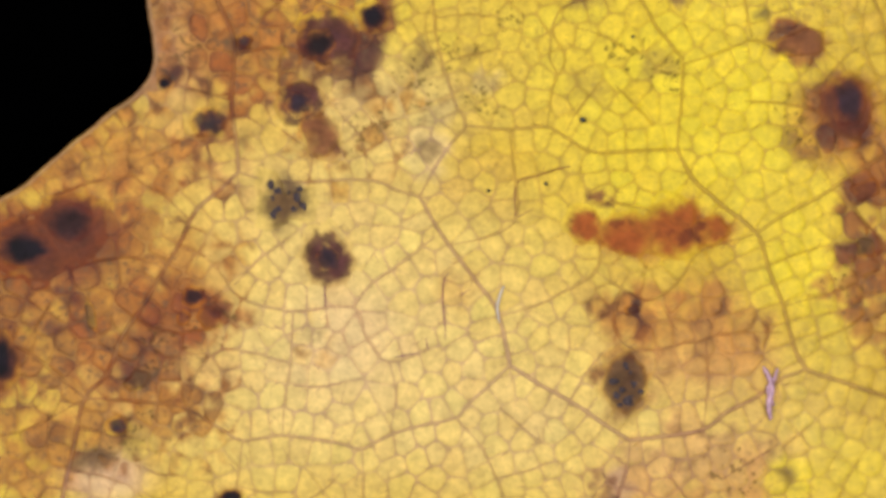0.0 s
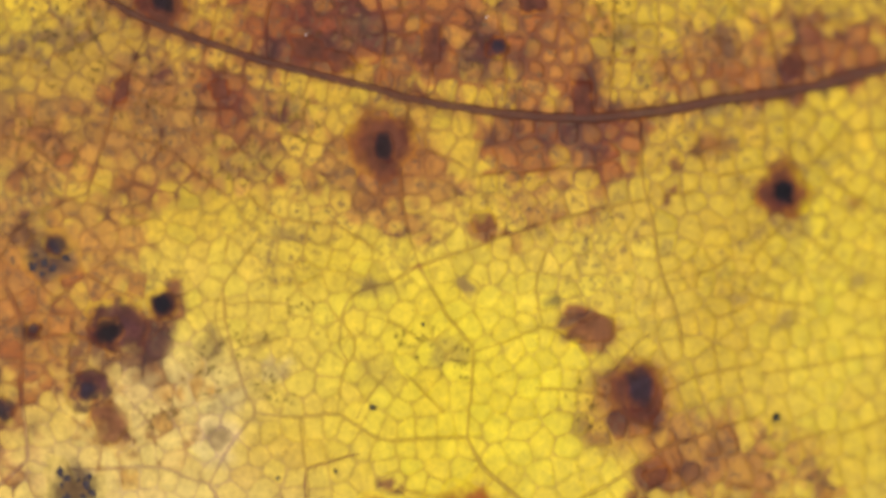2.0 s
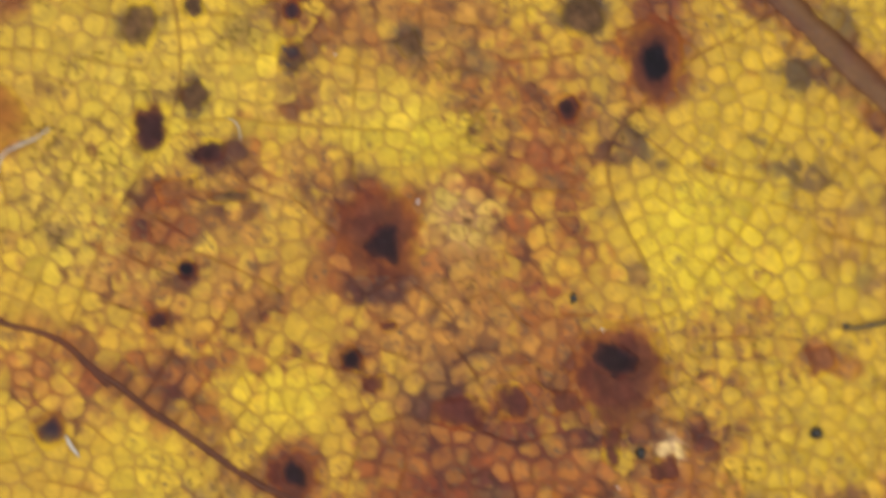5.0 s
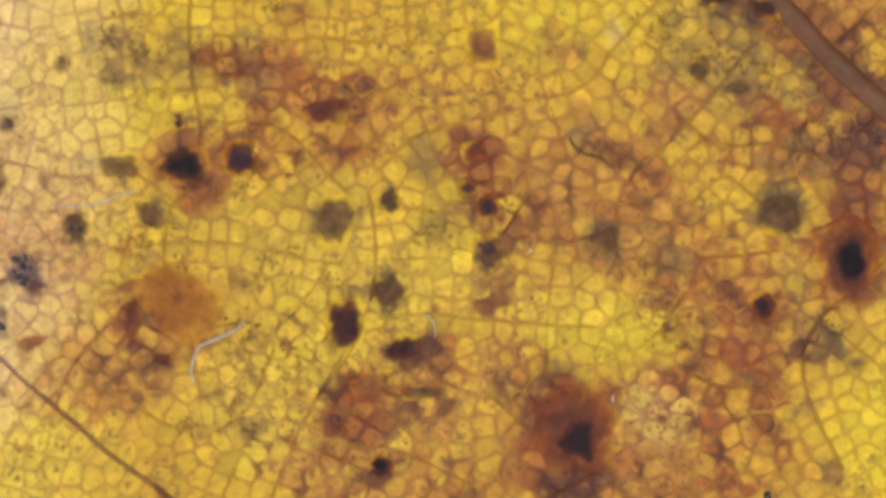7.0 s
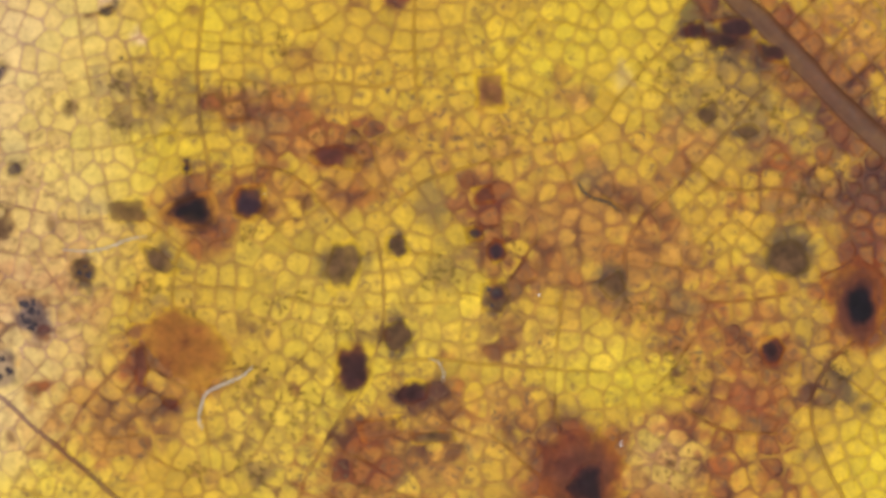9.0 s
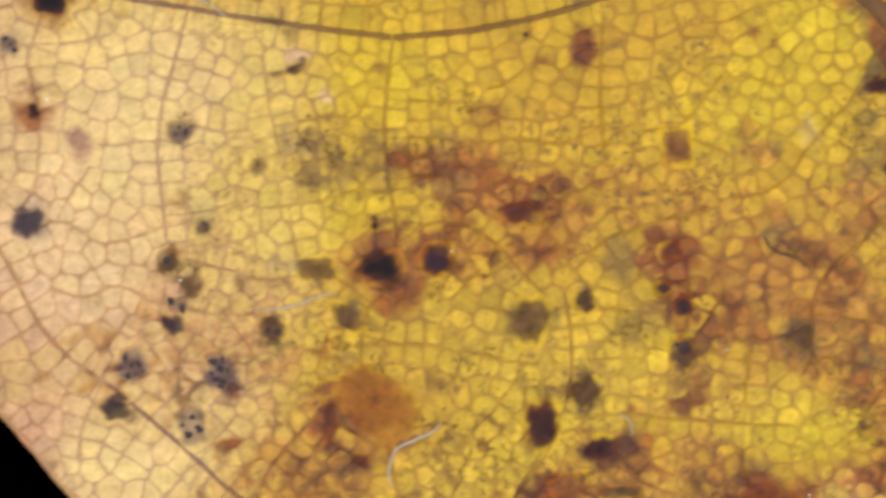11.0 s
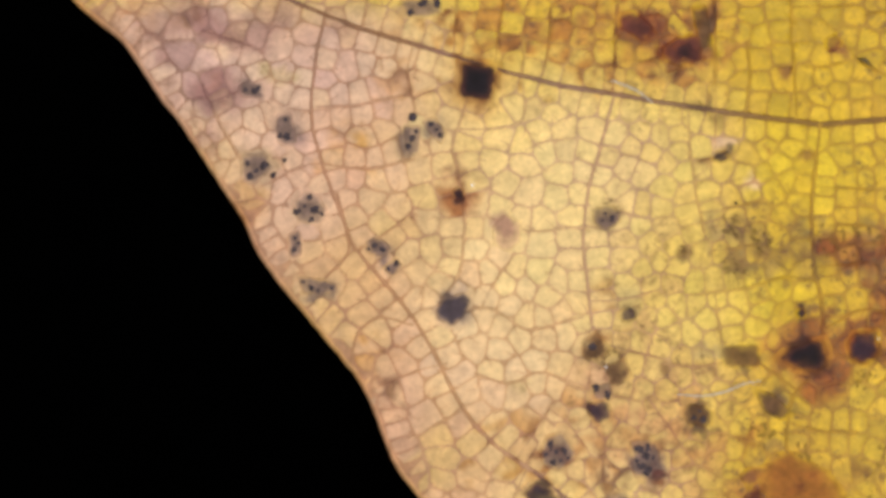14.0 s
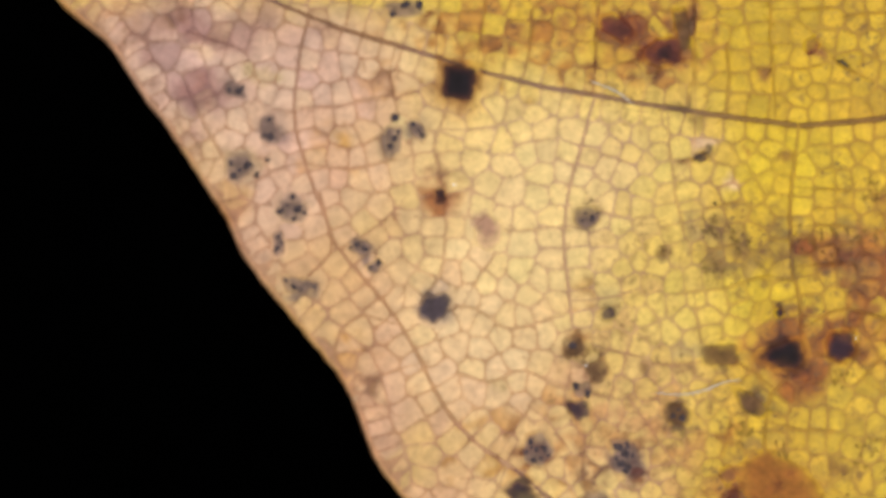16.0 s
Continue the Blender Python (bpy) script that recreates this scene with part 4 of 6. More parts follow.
# the scorched haloes of the largest spots
blot("scorch", 0.9, 1103, 249, 1079, 223, 1057, 196, 1022, 207, 1004, 234, 1000, 266, 1021, 294, 1055, 291, 1087, 281)
blot("scorch", 1.0, 1809, 173, 1799, 147, 1775, 137, 1750, 141, 1728, 158, 1736, 184, 1750, 205, 1776, 215, 1793, 193)
blot("scorch", 0.9, 696, 506, 686, 486, 667, 467, 643, 481, 623, 494, 620, 519, 642, 532, 666, 541, 690, 529)
blot("scorch", 0.9, 759, 979, 797, 999, 847, 985, 871, 941, 863, 883, 817, 871, 775, 879, 751, 925)
blot("scorch", 0.9, 1188, 731, 1233, 756, 1288, 736, 1303, 686, 1278, 636, 1233, 596, 1186, 631, 1166, 686)
blot("scorch", 0.9, 1345, 1239, 1331, 1204, 1309, 1170, 1278, 1191, 1259, 1219, 1250, 1262, 1279, 1285, 1307, 1298, 1337, 1279)
blot("scorch", 0.9, 1544, -188, 1535, -218, 1514, -243, 1489, -223, 1466, -205, 1466, -170, 1488, -151, 1513, -139, 1538, -155)
blot("scorch", 0.9, 142, -440, 113, -465, 76, -491, 22, -477, -9, -454, -26, -422, 23, -404, 73, -397, 125, -409)
blot("scorch", 0.9, 177, -400, 173, -433, 141, -454, 106, -437, 75, -418, 76, -382, 104, -359, 139, -353, 178, -363)

# the tissue round each dead spot is scorched as well
SCORCH = {"navy": ("brown", 0.35, 1.2), "smoke": ("darkolive", 0.6, 1.35), "umber": ("darkolive", 0.6, 1.12), "dun": ("darkolive", 0.35, 1.1),
          "mottled": ("ash", 0.35, 1.15), "russet": ("tanbrown", 0.35, 1.15), "hide": ("orange", 0.3, 1.1), "pinktan": ("pinktan", 0.4, 1.2), "rust": ("tanbrown", 0.4, 1.1), "purplebrown": ("brown", 0.4, 1.2), "scorch": ("brown", 0.4, 1.3), "slate": ("ash", 0.4, 1.15), "purple": ("brown", 0.5, 1.1), "brownblack": ("purplebrown", 0.75, 1.3)}
for pigment, x, y, rx, ry, *_ in CORES + [blot_box(b) for b in BLOTS]:
    halo, amount, spread = SCORCH.get(pigment, ("scorch", 0.7, 1.3))
    if pigment not in SCORCH:
        stain("tanbrown", x, y, rx * 1.7, ry * 1.7, 0.55)
    stain(halo, x, y, rx * spread, ry * spread, amount)
    stain(pigment, x, y, rx * 0.82, ry * 0.82, 0.8)

OUTLINE_WAY = [
    -1167, 2027, -1076, 1947, -1016, 1856, -945, 1756, -874, 1645, -834, 1564, -773, 1484, -693, 1393,
    -642, 1313, -612, 1232, -551, 1140, -260, 810, -110, 650, 40, 500, 150, 350, 240, 180,
    276, 60, 264, 0, 275, -60, 276, -110, 252, -160, 205, -195, 150, -240, 90, -290,
    40, -335, 0, -355, -110, -420, -260, -500, -400, -720, -250, -1010, 200, -1190, 1000, -1210,
    1800, -1010, 2200, -500, 2350, 300, 2300, 1200, 2000, 2000, 1300, 2400, 400, 2520, -600, 2560,
    -1250, 2460, -1330, 2250,
]

# ---- plane arithmetic ----
LATTICE = np.random.RandomState(7).rand(256, 256)


def value_noise(x, y, size, shift=0):
    """Smooth noise between 0 and 1."""
    c, s = math.cos(0.5 + 1.1 * shift), math.sin(0.5 + 1.1 * shift)
    u, v = (c * np.asarray(x) + s * np.asarray(y)) / size + 17.3 * shift, (c * np.asarray(y) - s * np.asarray(x)) / size + 9.1 * shift
    i, j = np.floor(u).astype(int), np.floor(v).astype(int)
    a, b = u - i, v - j
    a, b = a * a * (3 - 2 * a), b * b * (3 - 2 * b)
    g = lambda p, q: LATTICE[p % 256, q % 256]
    return (g(i, j) * (1 - a) + g(i + 1, j) * a) * (1 - b) + (g(i, j + 1) * (1 - a) + g(i + 1, j + 1) * a) * b


def smooth(v):
    v = np.clip(v, 0, 1)
    return v * v * (3 - 2 * v)


def leaf_height(x, y):
    """The lie of the blade: nearly flat, a little wavy, sinking towards the right."""
    x, y = np.asarray(x, float), np.asarray(y, float)
    wave = 5 * np.sin(x / 330 + 0.8) + 5 * np.sin(y / 290 + x / 700)
    return wave + 8 * (value_noise(x, y, 260, 3) - 0.5) - 90 * smooth((x - 1150) / 900)


def pigments(x, y, cell=None):
    """The leaf's pigment, and how specked it is, at each place; worked out square by square."""
    x, y = np.asarray(x, float), np.asarray(y, float)
    out = np.empty((len(x), 4))
    square = np.floor(x / 300).astype(int) * 1000 + np.floor(y / 300).astype(int)
    for key in np.unique(square):
        of = np.flatnonzero(square == key)
        out[of] = square_pigments(x[of], y[of], None if cell is None else cell[of])
    return out


def square_pigments(x, y, cell):
    order = np.argsort(x)
    xs, ys = x[order], y[order]
    wx = xs + 46 * (value_noise(xs, ys, 60, 1) - 0.5) + 26 * (value_noise(xs, ys, 22, 11) - 0.5) + 16 * (value_noise(xs, ys, 9, 41) - 0.5)
    wy = ys + 46 * (value_noise(xs, ys, 60, 2) - 0.5) + 26 * (value_noise(xs, ys, 22, 12) - 0.5) + 16 * (value_noise(xs, ys, 9, 42) - 0.5)
    col = np.tile(PIGMENT["base"], (len(xs), 1))
    blend = value_noise(xs, ys, 170, 4)
    col += (PIGMENT["dull"] - col) * (smooth((ys + 50) / 400) * smooth((xs + 200) / 300))[:, None]
    col += (PIGMENT["gold"] - col) * (0.7 * smooth((blend - 0.45) * 3))[:, None]
    cx, cy = (xs, ys) if cell is None else cell[order].T
    uneven = 0.34 * value_noise(cx, cy, 19, 15) + 0.26 * value_noise(xs, ys, 60, 16) + 0.40 * value_noise(xs, ys, 13, 17)
    uneven = np.clip((uneven - 0.5) * 1.9 + 0.5, 0, 1)
    brown = np.zeros(len(xs))
    speck = 0.2 + 0.8 * smooth((value_noise(xs, ys, 110, 5) - 0.35) * 3) * smooth((ys + 250) / 400) * smooth((xs + 450) / 300)
    for table, inner, outer, shake in ((ZONES, 0.35, 1.5, 1.0), (STAINS, 0.55, 1.42, 0.75)):
        low_x, high_x, low_y, high_y = xs[0], xs[-1], ys.min(), ys.max()
        for tint, cx, cy, rx, ry, amount, name in table:
            if cx + 1.7 * rx + 45 < low_x or cx - 1.7 * rx - 45 > high_x or cy + 1.7 * ry + 45 < low_y or cy - 1.7 * ry - 45 > high_y:
                continue
            even = table is ZONES and name not in PATCHY
            near, far, drift = (0.15, 1.7, 0.35) if even else (inner, outer, shake)
            reach = far * rx + 45
            a, b = np.searchsorted(xs, (cx - reach, cx + reach))
            px, py = xs[a:b] + drift * (wx[a:b] - xs[a:b]), ys[a:b] + drift * (wy[a:b] - ys[a:b])
            d = np.hypot((px - cx) / rx, (py - cy) / ry)
            w = min(1.0, amount * (1.25 if table is ZONES and name in BROWN else 1.0)) * smooth((far - d) / (far - near))
            if table is ZONES and name in PATCHY:
                w = 0.25 * w + 0.75 * smooth((w + uneven[a:b] - 1) / 0.55 + 0.5) * smooth(w * 6)
            if name in BROWN or name == "orange":
                brown[a:b] = np.maximum(brown[a:b], w * {"tan": 0.6, "orange": 0.55}.get(name, 1.0))
            col[a:b] += (tint - col[a:b]) * w[:, None]
            if name in ("olive", "darkolive", "greycream", "tan", "tanbrown", "brown", "rust"):
                speck[a:b] += (1 - speck[a:b]) * 0.7 * w
            if name in ("lemon", "palecream", "pinkcream", "cream"):
                speck[a:b] *= 1 - (0.35 if name == "lemon" else 0.75) * w
    fleck = 0.5 * value_noise(xs, ys, 34, 51) + 0.3 * value_noise(xs, ys, 15, 52) + 0.2 * value_noise(xs, ys, 7, 54)
    fleck = 0.92 * smooth((fleck - 0.54) / 0.10) * smooth(brown * 1.5) * smooth(value_noise(xs, ys, 70, 53) * 2.4 - 0.35)
    col += (PIGMENT["clot"] - col) * (0.8 * fleck)[:, None]
    out = np.empty((len(xs), 4))
    out[order, :3], out[order, 3] = col, np.clip(speck, 0, 1)
    return out


def curve_through(points, step, closed=False):
    """Evenly spaced places on a smooth curve through the points."""
    p = np.asarray(points, float)
    ext = np.vstack([p[-1], p, p[0], p[1]]) if closed else np.vstack([2 * p[0] - p[1], p, 2 * p[-1] - p[-2]])
    fine = []
    for k in range(1, len(ext) - 2):
        a, b, c, d = ext[k - 1:k + 3]
        t = np.linspace(0, 1, 12, endpoint=False)[:, None]
        fine.append(0.5 * (2 * b + (c - a) * t + (2 * a - 5 * b + 4 * c - d) * t ** 2 + (3 * b - a - 3 * c + d) * t ** 3))
    fine = np.vstack(fine + [p[:1] if closed else p[-1:]])
    run = np.concatenate([[0], np.cumsum(np.hypot(*np.diff(fine, axis=0).T))])
    n = max(2, int(round(run[-1] / step)) + 1)
    at = np.linspace(0, run[-1], n)
    return np.c_[np.interp(at, run, fine[:, 0]), np.interp(at, run, fine[:, 1])]


def normals_of(p):
    d = np.gradient(p, axis=0)
    d /= np.maximum(np.hypot(*d.T), 1e-9)[:, None]
    return np.c_[-d[:, 1], d[:, 0]]


OUTLINE = curve_through(np.array(OUTLINE_WAY, float).reshape(-1, 2), 14, closed=True)[:-1]
OUTLINE += normals_of(OUTLINE) * (5 * (value_noise(OUTLINE[:, 0], OUTLINE[:, 1], 45, 8) - 0.5) + 3 * (value_noise(OUTLINE[:, 0], OUTLINE[:, 1], 18, 9) - 0.5))[:, None]


# the leaf browns first along its side veins
for rank, first_width, last_width, way in VEINS:
    if rank == "A":
        for side_x, side_y in curve_through(way, 34):
            stain("brown" if side_x > 300 else "tanbrown", side_x, side_y, 22, 22, 0.42 if side_x > 300 else 0.3)

# and along the midrib, with dark flecks in the corners of its side veins
rib_rnd = random.Random(4)
for rank, first_width, last_width, way in VEINS:
    if rank == "M":
        for (rib_x, rib_y), (side_x, side_y) in zip(curve_through(way, 26), normals_of(curve_through(way, 26))):
            for sign in (-1, 1):
                off = sign * (first_width * 0.5 + rib_rnd.uniform(4, 22))
                stain(rib_rnd.choice(("brown", "tanbrown", "darkolive", "brown")), rib_x + side_x * off, rib_y + side_y * off,
                      rib_rnd.uniform(14, 32), rib_rnd.uniform(14, 32), rib_rnd.uniform(0.35, 0.8))

# the dried brownish rim; its stain also paints the shade where the edge curls away
for rim_x, rim_y in OUTLINE[::3]:
    stain("pinktan" if rim_x < 0 and rim_y > 700 else "tanbrown", rim_x, rim_y, 20, 20, 0.3 if rim_x < 0 and rim_y > 700 else 0.45)


def inside(p, ring=OUTLINE):
    """Which of the points lie within the ring."""
    p = np.asarray(p, float)
    hit = np.zeros(len(p), bool)
    for (ax, ay), (bx, by) in zip(ring, np.roll(ring, -1, axis=0)):
        if ay == by:
            continue
        cross = (ay > p[:, 1]) != (by > p[:, 1])
        hit ^= cross & (p[:, 0] < (bx - ax) * (p[:, 1] - ay) / (by - ay) + ax)
    return hit


class Scatter:
    """Seeds that keep their distance from one another."""

    def __init__(self, cell):
        self.cell, self.grid, self.seeds = cell, {}, []

    def near(self, x, y, r):
        c = self.cell
        n = int(math.ceil(r / c))
        i, j = int(x // c), int(y // c)
        for a in range(i - n, i + n + 1):
            for b in range(j - n, j + n + 1):
                for u, v in self.grid.get((a, b), ()):
                    if (u - x) ** 2 + (v - y) ** 2 < r * r:
                        return True
        return False

    def add(self, x, y):
        self.grid.setdefault((int(x // self.cell), int(y // self.cell)), []).append((x, y))
        self.seeds.append((x, y))


def line_with_pairs(scatter, line, aside, clear, rnd):
    """Seeds on both sides of a line, so that the cells part along it."""
    for (x, y), (nx, ny) in zip(line, normals_of(line)):
        h = aside * rnd.uniform(0.9, 1.1)
        both = ((x + nx * h, y + ny * h), (x - nx * h, y - ny * h))
        if not any(scatter.near(u, v, clear) for u, v in both):
            for u, v in both:
                scatter.add(u, v)


def cells_of(seeds):
    """The cell of each seed: the corners round it, in order (none at the border)."""
    from mathutils.geometry import delaunay_2d_cdt
    pts, _, tris, origin, _, _ = delaunay_2d_cdt([Vector(s) for s in seeds], [], [], 0, 1e-5)
    p = np.array([tuple(v) for v in pts])
    own = np.array([o[0] if o else -1 for o in origin])
    t = np.array([f for f in tris if len(f) == 3])
    a, b, c = p[t[:, 0]], p[t[:, 1]], p[t[:, 2]]
    d = 2 * (a[:, 0] * (b[:, 1] - c[:, 1]) + b[:, 0] * (c[:, 1] - a[:, 1]) + c[:, 0] * (a[:, 1] - b[:, 1]))
    d[np.abs(d) < 1e-9] = 1e-9
    aa, bb, cc = (a ** 2).sum(1), (b ** 2).sum(1), (c ** 2).sum(1)
    centre = np.c_[(aa * (b[:, 1] - c[:, 1]) + bb * (c[:, 1] - a[:, 1]) + cc * (a[:, 1] - b[:, 1])) / d,
                   (aa * (c[:, 0] - b[:, 0]) + bb * (a[:, 0] - c[:, 0]) + cc * (b[:, 0] - a[:, 0])) / d]
    who = t.ravel()
    tri = np.repeat(np.arange(len(t)), 3)
    angle = np.arctan2(centre[tri, 1] - p[who, 1], centre[tri, 0] - p[who, 0])
    order = np.lexsort((angle, who))
    who, tri = who[order], tri[order]
    cuts = np.searchsorted(who, np.arange(len(p) + 1))
    return {own[k]: centre[tri[cuts[k]:cuts[k + 1]]] for k in range(len(p)) if cuts[k + 1] - cuts[k] >= 3 and own[k] >= 0}


# ---- mesh building ----
def mesh_object(name, verts, faces, material, parent=None, colours=None, label="", kind="", flat=False):
    """One mesh from plan coordinates, with its pigment at each corner."""
    data = bpy.data.meshes.new(name)
    verts = np.asarray(verts, float)
    data.from_pydata((verts * U).tolist(), [], faces)
    if colours is not None:
        layer = data.color_attributes.new("pigment", "FLOAT_COLOR", "POINT")
        layer.data.foreach_set("color", np.asarray(colours, np.float32).ravel())
    if not flat:
        data.polygons.foreach_set("use_smooth", np.ones(len(data.polygons), bool))
    data.materials.append(material)
    data.update()
    ob = new(name, data)
    if parent is not None:
        ob.parent = parent
    return tagged(ob, label, kind=kind)


def ridge(line, widths, height, sink=3.0, across=6):
    """A rounded ridge along a line on the blade: corners and faces."""
    n, m = len(line), across + 1
    side = normals_of(line)
    u = np.linspace(-1, 1, m)
    x = line[:, None, 0] + side[:, None, 0] * u * widths[:, None] / 2
    y = line[:, None, 1] + side[:, None, 1] * u * widths[:, None] / 2
    z = leaf_height(x, y) - sink + (height * widths[:, None] + 0.9 + sink) * np.sqrt(1 - 0.999 * u ** 2)
    verts = np.stack([x, y, z], -1).reshape(-1, 3)
    faces = [(k * m + j, k * m + j + 1, (k + 1) * m + j + 1, (k + 1) * m + j) for k in range(n - 1) for j in range(across)]
    return verts, [f[::-1] for f in faces]



def vein_tone(colours, depth):
    """The colour of vein tissue in leaf of those colours: duller and, in dead parts, redder."""
    dead = smooth((colours[:, 0] / np.maximum(colours[:, 1], 1e-4) - 1.55) / 1.1)[:, None]
    tint = (1 - dead) * np.array([0.60, 0.51, 0.86]) + dead * np.array([0.50, 0.37, 0.40])
    pale = smooth((colours[:, 2] / np.maximum(colours[:, 1], 1e-4) - 0.32) / 0.22)[:, None] * (1 - dead)
    tint = (1 - pale) * tint + pale * np.array([0.64, 0.52, 0.44])
    wan = smooth((colours[:, 2] / np.maximum(colours[:, 1], 1e-4) - 0.55) / 0.2)[:, None]
    tint = tint * (1 - 0.16 * wan)
    out = colours.copy()
    out[:, :3] *= 1 - depth * (1 - tint)
    return out


# ---- stage ----
def build_stage():
    bm = bmesh.new()
    bmesh.ops.create_cube(bm, size=1)
    for v in bm.verts:
        v.co = (v.co.x * 0.12 + 450 * U, v.co.y * 0.12 + 560 * U, v.co.z * 0.004 - 0.002 + PLATE_TOP * U)
    bmesh.ops.bevel(bm, geom=bm.edges[:], offset=0.0006, segments=2, affect="EDGES")
    data = bpy.data.meshes.new("stage_plate")
    bm.to_mesh(data)
    bm.free()
    data.materials.append(PLATE)
    tagged(new("stage_plate", data), "matt black microscope stage plate under the leaf", "stage plate", kind="structure")


THICK = 22
PLATE_TOP = -90 - 14 - THICK - 8

# ---- the leaf ----
leaf = new("leaf")
tagged(leaf, "yellow autumn leaf with brown blotches and black spots", "leaf")


def build_blade():
    """The sheet that carries the areoles; it shows in the furrows between them as the finest veins."""
    from mathutils.geometry import delaunay_2d_cdt
    lo, hi = OUTLINE.min(0), OUTLINE.max(0)
    gx, gy = np.meshgrid(np.arange(lo[0], hi[0], 16), np.arange(lo[1], hi[1], 16))
    rnd = np.random.RandomState(3)
    grid = np.c_[gx.ravel(), gy.ravel()] + rnd.uniform(-3, 3, (gx.size, 2))
    grid = grid[inside(grid)]
    pts = [Vector(p) for p in OUTLINE] + [Vector(p) for p in grid]
    got, _, tris, _, _, _ = delaunay_2d_cdt(pts, [], [list(range(len(OUTLINE)))], 1, 1e-4)
    p = np.array([tuple(v) for v in got])
    z = leaf_height(p[:, 0], p[:, 1]) - 1.0
    n = len(p)
    colours = vein_tone(pigments(p[:, 0], p[:, 1]), (0.36 + 0.46 * value_noise(p[:, 0], p[:, 1], 45, 18) + 0.16 * smooth((p[:, 1] + 50) / 300))[:, None])
    verts = np.vstack([np.c_[p, z], np.c_[p, z - THICK]])
    faces = [tuple(f) for f in tris] + [tuple(i + n for i in f[::-1]) for f in tris]
    mesh_object("blade", verts, faces, VEIN, leaf, np.vstack([colours, colours]), "thin yellow-brown leaf blade")


def build_margin():
    """The thickened rim of the leaf."""
    line = np.vstack([OUTLINE, OUTLINE[:1]])
    side = normals_of(line)
    m = 10
    ang = np.linspace(0, 2 * math.pi, m, endpoint=False)
    x = line[:, None, 0] + side[:, None, 0] * 7 * np.cos(ang)
    y = line[:, None, 1] + side[:, None, 1] * 7 * np.cos(ang)
    z = leaf_height(line[:, 0], line[:, 1])[:, None] - 14 + 15 * np.sin(ang)
    verts = np.stack([x, y, z], -1).reshape(-1, 3)
    faces = [(k * m + j, k * m + (j + 1) % m, (k + 1) * m + (j + 1) % m, (k + 1) * m + j) for k in range(len(line) - 1) for j in range(m)]
    col = pigments(verts[:, 0], verts[:, 1])
    pale = smooth((verts[:, 1] - 500) / 300)[:, None]
    col[:, :3] = (0.45 + 0.2 * pale) * col[:, :3] + 0.3 * ((1 - pale) * PIGMENT["pinktan"] + pale * PIGMENT["tanbrown"])
    mesh_object("leaf_margin", verts, faces, VEIN, leaf, col, "brownish thickened rim of the leaf")


def areole_size(x, y):
    """The spacing of the seeds: wide areoles near the margin, narrow ones within."""
    r = 38 + 6 * smooth((y * -1 - 20) / 260) + 9 * smooth((-100 - x) / 300) - 1 * smooth((y - 300) / 200) * smooth((x - 250) / 200)
    return r + 5 * (value_noise(x, y, 150, 6) - 0.5)


